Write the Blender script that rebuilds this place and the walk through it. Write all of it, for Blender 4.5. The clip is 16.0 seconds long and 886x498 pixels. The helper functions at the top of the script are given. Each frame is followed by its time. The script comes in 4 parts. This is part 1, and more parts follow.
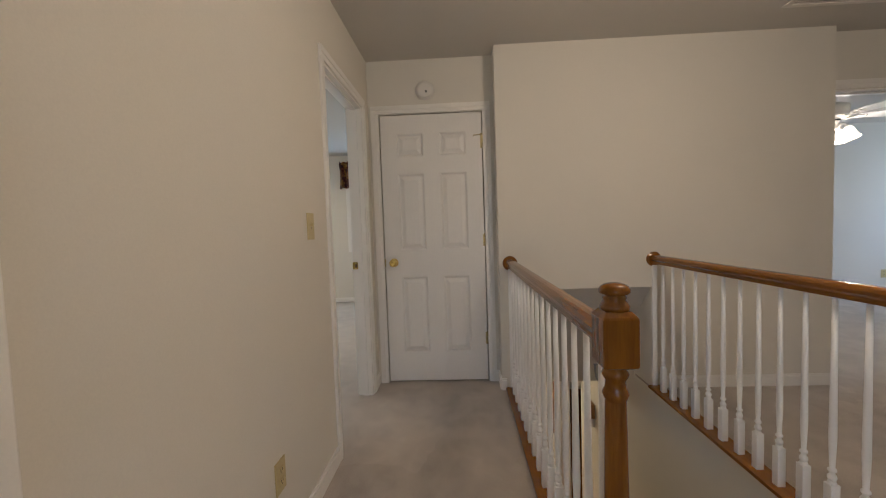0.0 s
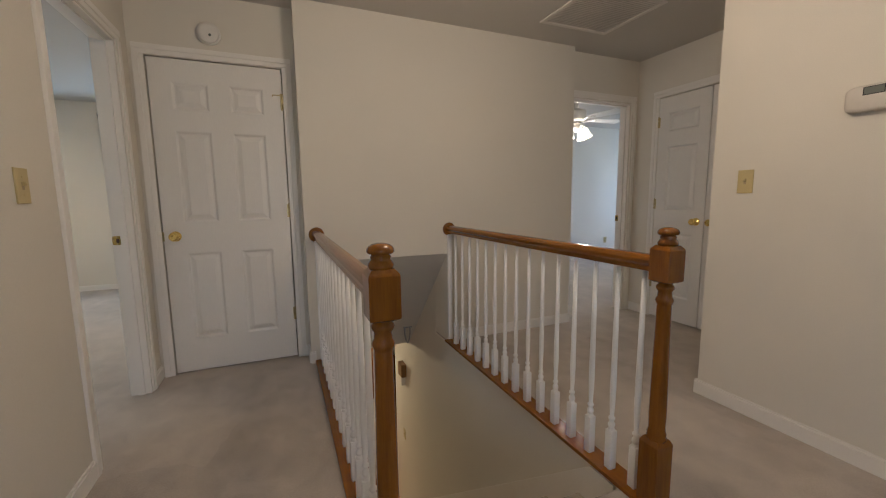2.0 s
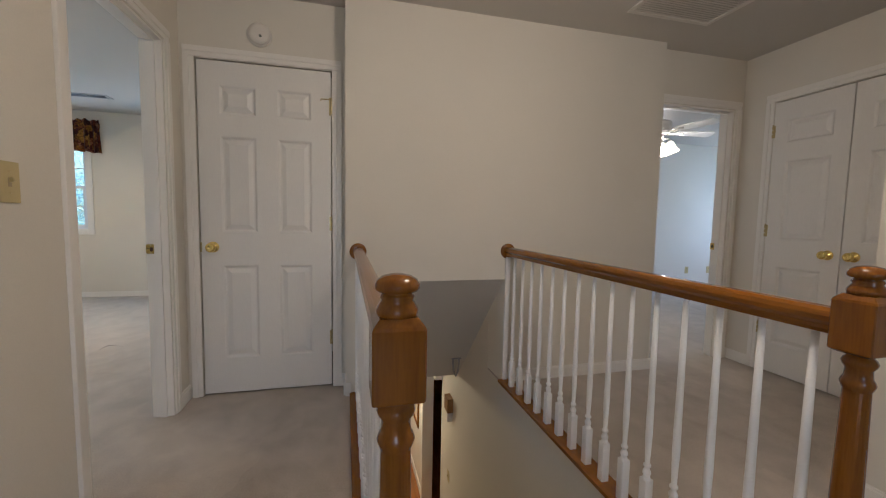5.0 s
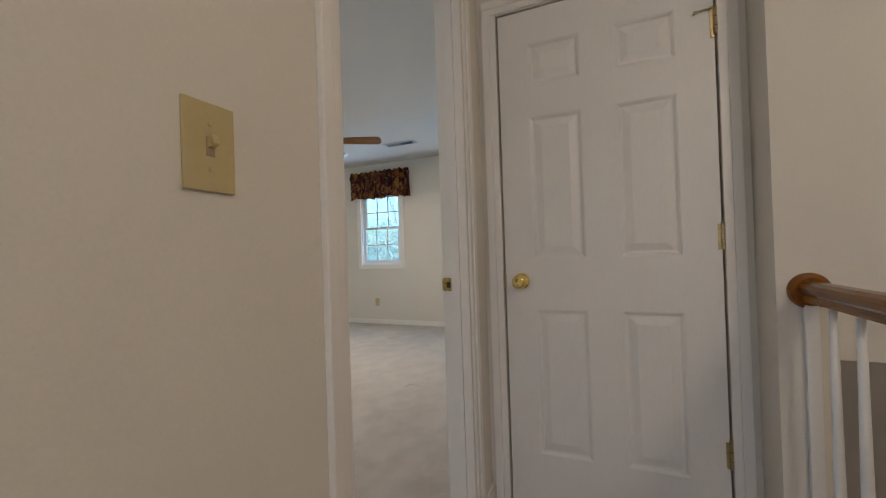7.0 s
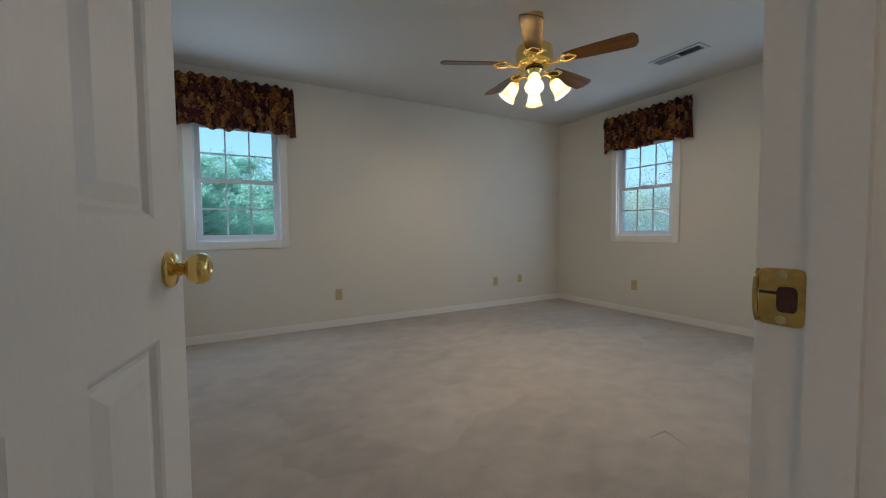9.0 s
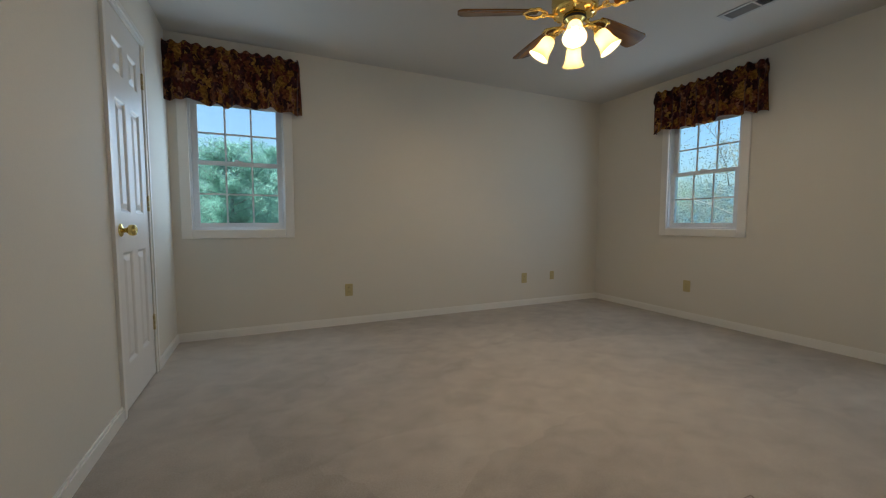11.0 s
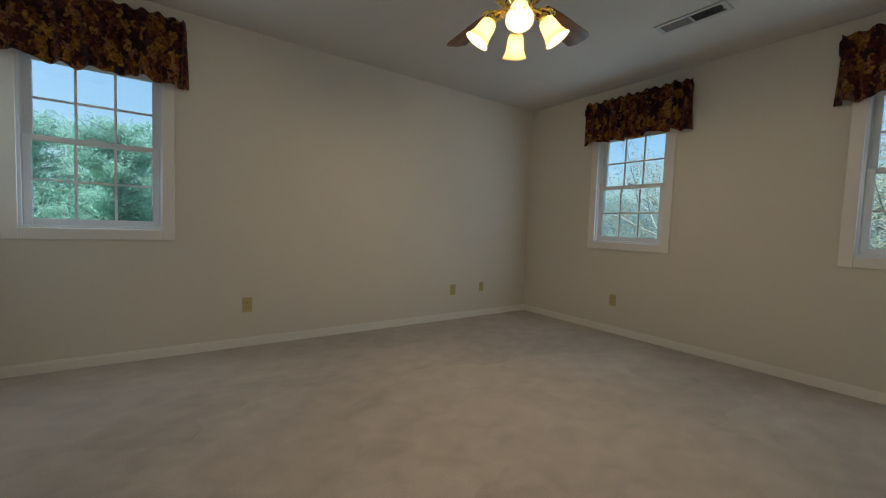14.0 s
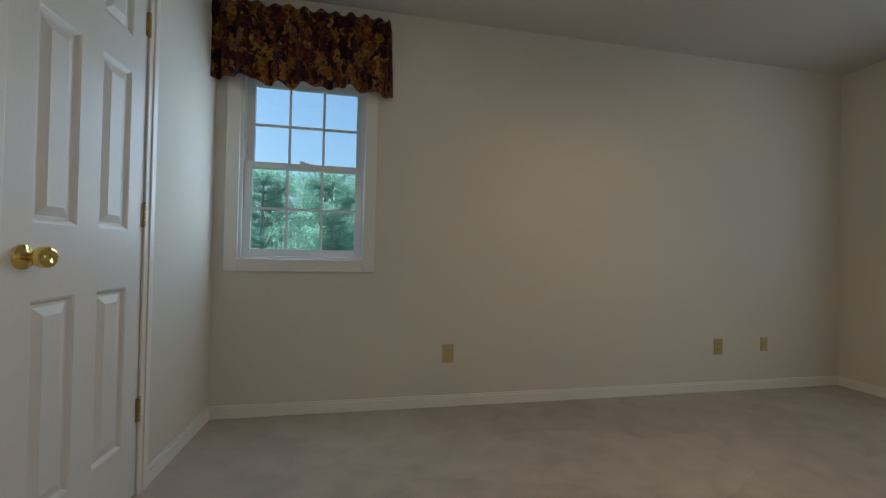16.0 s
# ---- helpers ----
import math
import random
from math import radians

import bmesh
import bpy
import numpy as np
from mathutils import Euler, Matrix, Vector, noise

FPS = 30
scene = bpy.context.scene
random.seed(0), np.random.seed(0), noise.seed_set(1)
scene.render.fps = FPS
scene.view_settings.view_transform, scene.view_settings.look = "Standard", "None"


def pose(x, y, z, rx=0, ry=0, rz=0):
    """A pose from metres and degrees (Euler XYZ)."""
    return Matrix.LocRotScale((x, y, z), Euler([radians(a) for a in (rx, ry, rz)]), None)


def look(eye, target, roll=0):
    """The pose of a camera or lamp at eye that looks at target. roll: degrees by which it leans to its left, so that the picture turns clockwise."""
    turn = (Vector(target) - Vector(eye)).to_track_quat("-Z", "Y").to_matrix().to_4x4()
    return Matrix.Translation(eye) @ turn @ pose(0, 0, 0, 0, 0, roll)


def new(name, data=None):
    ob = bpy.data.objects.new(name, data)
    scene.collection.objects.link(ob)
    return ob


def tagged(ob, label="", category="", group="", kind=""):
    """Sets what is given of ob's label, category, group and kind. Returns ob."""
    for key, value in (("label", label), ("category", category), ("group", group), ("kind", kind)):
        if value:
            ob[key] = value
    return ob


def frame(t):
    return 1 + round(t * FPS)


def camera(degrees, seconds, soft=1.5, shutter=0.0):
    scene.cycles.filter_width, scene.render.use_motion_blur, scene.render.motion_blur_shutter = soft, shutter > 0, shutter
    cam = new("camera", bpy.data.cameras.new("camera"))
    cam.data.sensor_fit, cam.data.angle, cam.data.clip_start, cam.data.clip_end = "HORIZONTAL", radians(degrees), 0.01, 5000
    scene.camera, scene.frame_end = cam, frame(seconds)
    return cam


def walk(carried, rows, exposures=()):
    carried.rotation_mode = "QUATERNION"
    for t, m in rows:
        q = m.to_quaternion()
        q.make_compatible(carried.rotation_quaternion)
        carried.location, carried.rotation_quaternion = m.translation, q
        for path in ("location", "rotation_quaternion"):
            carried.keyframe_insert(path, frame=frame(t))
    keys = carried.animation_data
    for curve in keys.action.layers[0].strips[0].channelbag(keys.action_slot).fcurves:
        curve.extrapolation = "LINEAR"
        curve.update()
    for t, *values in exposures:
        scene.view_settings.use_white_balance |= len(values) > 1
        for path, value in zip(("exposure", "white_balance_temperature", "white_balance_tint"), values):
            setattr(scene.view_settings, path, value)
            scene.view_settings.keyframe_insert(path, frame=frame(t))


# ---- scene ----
cam = camera(97.3, 16.0, soft=1.15)
PATH = [
    (0, (-0.001, 1.29, 1.186), (-0.094, 3.285, 1.08), -2.0),
    (0.5, (0.048, 1.278, 1.174), (0.251, 3.262, 1.024), -1.8),
    (1, (0.079, 1.274, 1.167), (0.505, 3.219, 0.978), -1.7),
    (1.5, (0.097, 1.266, 1.16), (0.697, 3.161, 0.939), -1.3),
    (2, (0.123, 1.25, 1.154), (0.881, 3.084, 0.901), -0.7),
    (2.5, (0.155, 1.243, 1.15), (1.041, 3.013, 0.868), 0.0),
    (3, (0.214, 1.282, 1.151), (1.183, 3.006, 0.85), 0.5),
    (3.2, (0.254, 1.311, 1.146), (1.24, 3.024, 0.844), 0.5),
    (5.3, (0.268, 1.722, 1.133), (0.504, 3.705, 1.026), 0.6),
    (5.5, (0.188, 1.813, 1.135), (0.231, 3.812, 1.073), 0.2),
    (6, (0.036, 2.02, 1.117), (-0.315, 3.989, 1.117), -0.5),
    (6.5, (-0.076, 2.335, 1.094), (-0.673, 4.244, 1.124), -1.3),
    (7, (-0.184, 2.644, 1.066), (-0.964, 4.486, 1.081), -1.9),
    (7.5, (-0.291, 2.961, 1.052), (-1.296, 4.69, 1.052), -1.3),
    (8, (-0.33, 3.255, 1.04), (-1.656, 4.752, 1.012), -0.9),
    (8.5, (-0.444, 3.443, 1.011), (-2.011, 4.683, 0.947), -0.4),
    (9, (-0.601, 3.595, 1.004), (-2.344, 4.57, 0.903), -0.5),
    (9.2, (-0.649, 3.65, 1.003), (-2.45, 4.511, 0.892), -0.6),
    (11.3, (-1.005, 3.932, 0.978), (-2.817, 4.766, 0.837), 0.1),
    (11.5, (-1.042, 3.956, 0.996), (-2.782, 4.932, 0.846), 0.4),
    (12, (-1.107, 3.978, 0.991), (-2.648, 5.244, 0.853), 0.9),
    (12.5, (-1.127, 3.999, 0.995), (-2.543, 5.407, 0.882), 1.0),
    (13, (-1.176, 4.002, 0.999), (-2.577, 5.426, 0.906), 1.4),
    (13.5, (-1.212, 4.017, 1.002), (-2.695, 5.354, 0.905), 2.0),
    (14, (-1.28, 4.117, 1.006), (-2.914, 5.265, 0.892), 2.1),
    (14.5, (-1.405, 4.237, 0.983), (-3.192, 5.129, 0.877), 1.9),
    (15, (-1.62, 4.192, 0.969), (-3.528, 4.789, 0.902), 1.7),
    (15.5, (-1.925, 4.08, 0.985), (-3.888, 4.461, 0.967), 1.6),
    (16, (-2.246, 4.094, 0.971), (-4.209, 4.481, 0.988), 1.3),
]
EXPOSURES = [
    (0.0, 1.93, 5640, 12), (3.2, 1.84, 5620, 12), (5.3, 1.96, 5350, 12), (7.0, 1.88, 5420, 12), (8.0, 1.54, 5480, 12), (9.0, 1.18, 5530, 12),
    (11.3, 0.92, 6020, 11), (12.5, 0.85, 6180, 11), (14.5, 0.79, 6180, 11), (16.0, 0.74, 6060, 11),
]
walk(cam, [(t, look(eye, target, roll)) for t, eye, target, roll in PATH], EXPOSURES)

# ---- world, sun, large lights ----
world = bpy.data.worlds.new("world")
scene.world = world
world.use_nodes = True
wn = world.node_tree
sky = wn.nodes.new("ShaderNodeTexSky")
sky.sky_type, sky.sun_disc = "NISHITA", False
sky.sun_elevation, sky.sun_rotation = radians(54), radians(180)
sky.air_density, sky.dust_density, sky.ozone_density = 1.0, 3.5, 2.0
wn.links.new(sky.outputs[0], wn.nodes["Background"].inputs[0])
wn.nodes["Background"].inputs[1].default_value = 0.132


def lamp(name, kind, place, power, colour, size=0.1, target=None, size_y=None):
    d = bpy.data.lights.new(name, kind)
    d.energy, d.color = power if kind == "SUN" else power * 0.45, colour
    if kind == "AREA":
        d.shape, d.size, d.size_y = "RECTANGLE", size, size_y or size
    elif kind == "SUN":
        d.angle = size
    else:
        d.shadow_soft_size = size
    ob = new(name, d)
    ob.matrix_world = look(place, target) if target else Matrix.Translation(place)
    return ob


lamp("sun", "SUN", (0, 0, 30), 3.5, (1.0, 0.95, 0.88), radians(0.6), (0, 21.8, 0))
# daylight through the windows, one lamp in each opening; the first is in an unseen opening, assumed in the end wall of
# the hall
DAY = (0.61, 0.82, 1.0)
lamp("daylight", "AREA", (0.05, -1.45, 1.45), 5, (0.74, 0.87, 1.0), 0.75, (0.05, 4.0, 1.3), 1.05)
lamp("daylight", "AREA", (-4.683, 3.724, 1.43), 7, DAY, 0.55, (0, 3.724, 1.2), 0.85)
lamp("daylight", "AREA", (-3.38, 7.783, 1.43), 6, DAY, 0.55, (-3.38, 0, 1.2), 0.85)
lamp("daylight", "AREA", (-1.47, 7.783, 1.43), 6, DAY, 0.55, (-1.47, 0, 1.2), 0.85)
lamp("daylight", "AREA", (7.1, 6.0, 1.4), 13, (0.62, 0.78, 1.0), 0.8, (0, 6.0, 1.0), 1.2)

# ---- materials ----


def mat(name, base, rough=0.5, metal=0.0, var=0.06, scale=3.0, fine=60.0, bump=0.0, dist=0.002, spec=0.5, stretch=(1, 1, 1)):
    m = bpy.data.materials.new(name)
    m.use_nodes = True
    nt, p = m.node_tree, m.node_tree.nodes["Principled BSDF"]
    tc, mp = nt.nodes.new("ShaderNodeTexCoord"), nt.nodes.new("ShaderNodeMapping")
    nt.links.new(tc.outputs["Object"], mp.inputs[0])
    mp.inputs["Scale"].default_value = stretch
    n1, n2 = nt.nodes.new("ShaderNodeTexNoise"), nt.nodes.new("ShaderNodeTexNoise")
    n1.inputs["Scale"].default_value, n2.inputs["Scale"].default_value = scale, fine
    n1.inputs["Detail"].default_value = 4
    add = nt.nodes.new("ShaderNodeMath")
    add.operation = "ADD"
    for n in (n1, n2):
        nt.links.new(mp.outputs[0], n.inputs["Vector"])
    half = nt.nodes.new("ShaderNodeMath")
    half.operation = "MULTIPLY"
    half.inputs[1].default_value = 0.5
    nt.links.new(n1.outputs["Fac"], add.inputs[0])
    nt.links.new(n2.outputs["Fac"], add.inputs[1])
    nt.links.new(add.outputs[0], half.inputs[0])
    ramp = nt.nodes.new("ShaderNodeValToRGB")
    ramp.color_ramp.elements[0].position, ramp.color_ramp.elements[1].position = 0.36, 0.64
    ramp.color_ramp.elements[0].color = (*[c * (1 - var) for c in base], 1)
    ramp.color_ramp.elements[1].color = (*[min(1, c * (1 + var)) for c in base], 1)
    nt.links.new(half.outputs[0], ramp.inputs[0])
    nt.links.new(ramp.outputs[0], p.inputs["Base Color"])
    p.inputs["Roughness"].default_value, p.inputs["Metallic"].default_value = rough, metal
    p.inputs["Specular IOR Level"].default_value = spec
    if bump:
        b = nt.nodes.new("ShaderNodeBump")
        b.inputs["Strength"].default_value, b.inputs["Distance"].default_value = bump, dist
        nt.links.new(n2.outputs["Fac"], b.inputs["Height"])
        nt.links.new(b.outputs[0], p.inputs["Normal"])
    return m


WALL = mat("wall_paint", (0.72, 0.675, 0.59), 0.75, var=0.025, scale=1.2, fine=220, bump=0.15, dist=0.0006, spec=0.25)
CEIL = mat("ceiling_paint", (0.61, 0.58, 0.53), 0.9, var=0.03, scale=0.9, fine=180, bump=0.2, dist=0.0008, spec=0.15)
TRIM = mat("trim_paint", (0.83, 0.795, 0.735), 0.35, var=0.02, scale=4, fine=150, bump=0.06, dist=0.0004)
DOOR = mat("door_paint", (0.78, 0.75, 0.70), 0.42, var=0.02, scale=5, fine=160, bump=0.05, dist=0.0004, stretch=(1, 1, 0.2))
VINYL = mat("window_vinyl", (0.80, 0.82, 0.84), 0.35, var=0.02, fine=90)
SPINDLE = mat("spindle_paint", (0.80, 0.79, 0.77), 0.35, var=0.02, fine=100)
IVORY = mat("ivory_plastic", (0.52, 0.42, 0.20), 0.4, var=0.03, fine=70)
TAN = mat("tan_plastic", (0.36, 0.28, 0.16), 0.45, var=0.04, fine=70)
WHITEP = mat("white_plastic", (0.74, 0.70, 0.64), 0.4, var=0.02, fine=70)
BRASS = mat("polished_brass", (0.90, 0.68, 0.22), 0.12, 1.0, var=0.06, scale=8, fine=90)
OLDBRASS = mat("aged_brass", (0.52, 0.42, 0.22), 0.34, 1.0, var=0.15, scale=30, fine=120)
WORN = mat("worn_brass", (0.50, 0.35, 0.10), 0.24, 1.0, var=0.2, scale=40, fine=150)
DARK = mat("dark_gap", (0.02, 0.018, 0.016), 0.8)
LCD = mat("lcd_glass", (0.16, 0.17, 0.15), 0.2, var=0.03)
STEEL = mat("grey_metal", (0.30, 0.31, 0.32), 0.5, 0.3, var=0.05)


def wood(name, dark, light, along="y", rough=0.3, scale=1.0, coat=0.45):
    m = bpy.data.materials.new(name)
    m.use_nodes = True
    nt, p = m.node_tree, m.node_tree.nodes["Principled BSDF"]
    tc, mp = nt.nodes.new("ShaderNodeTexCoord"), nt.nodes.new("ShaderNodeMapping")
    nt.links.new(tc.outputs["Object"], mp.inputs[0])
    s = {"x": (2, 26, 26), "y": (26, 2, 26), "z": (26, 26, 2)}[along]
    mp.inputs["Scale"].default_value = [v * scale for v in s]
    info = nt.nodes.new("ShaderNodeObjectInfo")
    n = nt.nodes.new("ShaderNodeTexNoise")
    n.noise_dimensions = "4D"
    nt.links.new(info.outputs["Random"], n.inputs["W"])
    n.inputs["Scale"].default_value, n.inputs["Detail"].default_value, n.inputs["Distortion"].default_value = 1.3, 6, 0.6
    nt.links.new(mp.outputs[0], n.inputs["Vector"])
    pore = nt.nodes.new("ShaderNodeTexNoise")
    pore.inputs["Scale"].default_value = 9
    nt.links.new(mp.outputs[0], pore.inputs["Vector"])
    mix = nt.nodes.new("ShaderNodeMix")
    mix.inputs[0].default_value = 0.3
    nt.links.new(n.outputs["Fac"], mix.inputs[2])
    nt.links.new(pore.outputs["Fac"], mix.inputs[3])
    ramp = nt.nodes.new("ShaderNodeValToRGB")
    ramp.color_ramp.elements[0].position, ramp.color_ramp.elements[1].position = 0.33, 0.66
    ramp.color_ramp.elements[0].color, ramp.color_ramp.elements[1].color = (*dark, 1), (*light, 1)
    nt.links.new(mix.outputs[0], ramp.inputs[0])
    nt.links.new(ramp.outputs[0], p.inputs["Base Color"])
    p.inputs["Roughness"].default_value = rough
    b = nt.nodes.new("ShaderNodeBump")
    b.inputs["Strength"].default_value, b.inputs["Distance"].default_value = 0.12, 0.0006
    nt.links.new(pore.outputs["Fac"], b.inputs["Height"])
    nt.links.new(b.outputs[0], p.inputs["Normal"])
    p.inputs["Coat Weight"].default_value, p.inputs["Coat Roughness"].default_value = coat, 0.12
    p.inputs["Specular IOR Level"].default_value = 0.3
    return m


OAK_Y = wood("oak_rail", (0.158, 0.052, 0.003), (0.268, 0.098, 0.005), "y", 0.20, 1.0, 0.28)
OAK_Z = wood("oak_newel", (0.138, 0.045, 0.002), (0.232, 0.082, 0.004), "z", 0.20, 1.0, 0.28)
BLADE = wood("blade_oak", (0.125, 0.047, 0.007), (0.235, 0.098, 0.015), "x", 0.24, 0.5, 0.06)
PLANK = wood("floor_oak", (0.20, 0.075, 0.018), (0.40, 0.16, 0.045), "y", 0.25, 0.5)


def carpet_material():
    m = bpy.data.materials.new("carpet_pile")
    m.use_nodes = True
    nt, p = m.node_tree, m.node_tree.nodes["Principled BSDF"]
    tc = nt.nodes.new("ShaderNodeTexCoord")

    def tex(scale, detail, distortion=0.0, stretch=(1, 1, 1), turn=0.0):
        mp, n = nt.nodes.new("ShaderNodeMapping"), nt.nodes.new("ShaderNodeTexNoise")
        mp.inputs["Scale"].default_value, mp.inputs["Rotation"].default_value = stretch, (0, 0, turn)
        nt.links.new(tc.outputs["Object"], mp.inputs[0])
        nt.links.new(mp.outputs[0], n.inputs["Vector"])
        n.inputs["Scale"].default_value, n.inputs["Detail"].default_value, n.inputs["Distortion"].default_value = scale, detail, distortion
        return n.outputs["Fac"]

    def blend(a, b, f):
        x = nt.nodes.new("ShaderNodeMix")
        x.inputs[0].default_value = f
        nt.links.new(a, x.inputs[2])
        nt.links.new(b, x.inputs[3])
        return x.outputs[0]

    marks = blend(tex(1.1, 5, 0.4), tex(7.5, 7, 0.4, (1.0, 0.8, 1), 0.8), 0.55)
    strokes = nt.nodes.new("ShaderNodeTexVoronoi")
    strokes.inputs["Scale"].default_value = 1.7
    warp, smp = nt.nodes.new("ShaderNodeMix"), nt.nodes.new("ShaderNodeMapping")
    warp.data_type = "VECTOR"
    warp.inputs[0].default_value = 0.25
    wn1 = nt.nodes.new("ShaderNodeTexNoise")
    wn1.inputs["Scale"].default_value, wn1.inputs["Detail"].default_value = 2.2, 3
    smp.inputs["Scale"].default_value, smp.inputs["Rotation"].default_value = (1.9, 0.75, 1), (0, 0, 0.5)
    nt.links.new(tc.outputs["Object"], wn1.inputs["Vector"])
    nt.links.new(tc.outputs["Object"], warp.inputs[4])
    nt.links.new(wn1.outputs["Color"], warp.inputs[5])
    nt.links.new(warp.outputs[1], smp.inputs[0])
    nt.links.new(smp.outputs[0], strokes.inputs["Vector"])
    cell = nt.nodes.new("ShaderNodeSeparateColor")
    nt.links.new(strokes.outputs["Color"], cell.inputs[0])
    marks = blend(marks, cell.outputs[0], 0.13)
    pile = blend(tex(150, 2), tex(420, 1), 0.5)
    ramp = nt.nodes.new("ShaderNodeValToRGB")
    e = ramp.color_ramp.elements
    e[0].position, e[1].position = 0.37, 0.63
    e[0].color, e[1].color = (0.338, 0.288, 0.236, 1), (0.565, 0.494, 0.416, 1)
    nt.links.new(blend(marks, pile, 0.42), ramp.inputs[0])
    nt.links.new(ramp.outputs[0], p.inputs["Base Color"])
    p.inputs["Roughness"].default_value = 0.95
    p.inputs["Specular IOR Level"].default_value = 0.1
    p.inputs["Sheen Weight"].default_value = 0.25
    b = nt.nodes.new("ShaderNodeBump")
    b.inputs["Strength"].default_value, b.inputs["Distance"].default_value = 0.6, 0.006
    nt.links.new(blend(pile, marks, 0.3), b.inputs["Height"])
    nt.links.new(b.outputs[0], p.inputs["Normal"])
    return m


CARPET = carpet_material()


def fabric_material():
    m = bpy.data.materials.new("floral_fabric")
    m.use_nodes = True
    nt, p = m.node_tree, m.node_tree.nodes["Principled BSDF"]
    tc, v = nt.nodes.new("ShaderNodeTexCoord"), nt.nodes.new("ShaderNodeTexVoronoi")
    wob, mixv = nt.nodes.new("ShaderNodeTexNoise"), nt.nodes.new("ShaderNodeMix")
    wob.inputs["Scale"].default_value = 26
    mixv.data_type = "VECTOR"
    mixv.inputs[0].default_value = 0.09
    nt.links.new(tc.outputs["Object"], wob.inputs["Vector"])
    nt.links.new(tc.outputs["Object"], mixv.inputs[4])
    nt.links.new(wob.outputs["Color"], mixv.inputs[5])
    v.inputs["Scale"].default_value = 27
    tall = nt.nodes.new("ShaderNodeMapping")
    tall.inputs["Scale"].default_value = (1.25, 1.0, 0.62)
    nt.links.new(mixv.outputs[1], tall.inputs[0])
    nt.links.new(tall.outputs[0], v.inputs["Vector"])
    sep = nt.nodes.new("ShaderNodeSeparateColor")
    nt.links.new(v.outputs["Color"], sep.inputs[0])
    ramp = nt.nodes.new("ShaderNodeValToRGB")
    ramp.color_ramp.interpolation = "CONSTANT"
    stops = [(0.0, (0.045, 0.018, 0.018)), (0.22, (0.110, 0.032, 0.024)), (0.42, (0.190, 0.072, 0.034)), (0.60, (0.300, 0.150, 0.035)), (0.74, (0.075, 0.028, 0.032)), (0.84, (0.390, 0.220, 0.060)), (0.93, (0.300, 0.150, 0.095))]
    e = ramp.color_ramp.elements
    while len(e) < len(stops):
        e.new(0.5)
    for k, (pos, c) in enumerate(stops):
        e[k].position, e[k].color = pos, (*c, 1)
    nt.links.new(sep.outputs[0], ramp.inputs[0])
    mott, soft = nt.nodes.new("ShaderNodeTexNoise"), nt.nodes.new("ShaderNodeMix")
    mott.inputs["Scale"].default_value, mott.inputs["Detail"].default_value = 48, 3
    nt.links.new(tc.outputs["Object"], mott.inputs["Vector"])
    tone = nt.nodes.new("ShaderNodeValToRGB")
    tone.color_ramp.elements[0].position, tone.color_ramp.elements[1].position = 0.40, 0.62
    tone.color_ramp.elements[0].color, tone.color_ramp.elements[1].color = (0.72, 0.66, 0.60, 1), (1.65, 1.5, 1.25, 1)
    nt.links.new(mott.outputs["Fac"], tone.inputs[0])
    soft.data_type, soft.blend_type = "RGBA", "MULTIPLY"
    soft.inputs[0].default_value = 1.0
    nt.links.new(ramp.outputs[0], soft.inputs[6])
    nt.links.new(tone.outputs[0], soft.inputs[7])
    nt.links.new(soft.outputs[2], p.inputs["Base Color"])
    p.inputs["Roughness"].default_value = 0.9
    p.inputs["Specular IOR Level"].default_value = 0.15
    p.inputs["Sheen Weight"].default_value = 0.15
    weave, b = nt.nodes.new("ShaderNodeTexNoise"), nt.nodes.new("ShaderNodeBump")
    weave.inputs["Scale"].default_value = 400
    b.inputs["Strength"].default_value, b.inputs["Distance"].default_value = 0.3, 0.001
    nt.links.new(tc.outputs["Object"], weave.inputs["Vector"])
    nt.links.new(weave.outputs["Fac"], b.inputs["Height"])
    nt.links.new(b.outputs[0], p.inputs["Normal"])
    return m


FABRIC = fabric_material()


def glass_material(name, tint, rough=0.0):
    m = bpy.data.materials.new(name)
    m.use_nodes = True
    p = m.node_tree.nodes["Principled BSDF"]
    p.inputs["Base Color"].default_value = (*tint, 1)
    p.inputs["Transmission Weight"].default_value = 1.0
    p.inputs["Roughness"].default_value = rough
    p.inputs["IOR"].default_value = 1.45
    return m


GLASS = glass_material("window_glass", (0.76, 0.985, 0.98))


def glow_material(name, colour, strength, base=(0.9, 0.85, 0.75)):
    m = bpy.data.materials.new(name)
    m.use_nodes = True
    p = m.node_tree.nodes["Principled BSDF"]
    p.inputs["Base Color"].default_value = (*base, 1)
    p.inputs["Roughness"].default_value = 0.4
    p.inputs["Emission Color"].default_value = (*colour, 1)
    p.inputs["Emission Strength"].default_value = strength
    return m


SHADE_GLASS = glow_material("lit_frosted_glass", (1.0, 0.80, 0.48), 0.10, (0.80, 0.72, 0.52))
nt = SHADE_GLASS.node_tree
thin, half_through = nt.nodes.new("ShaderNodeBsdfTranslucent"), nt.nodes.new("ShaderNodeMixShader")
thin.inputs["Color"].default_value = (0.70, 0.60, 0.40, 1)
half_through.inputs[0].default_value = 0.80
nt.links.new(nt.nodes["Principled BSDF"].outputs[0], half_through.inputs[1])
nt.links.new(thin.outputs[0], half_through.inputs[2])
nt.links.new(half_through.outputs[0], nt.nodes["Material Output"].inputs["Surface"])
BULB = glow_material("lit_bulb", (1.0, 0.80, 0.50), 14.0)
BOWL = glow_material("lit_bowl_glass", (1.0, 0.84, 0.62), 0.8)

# ---- mesh helpers ----


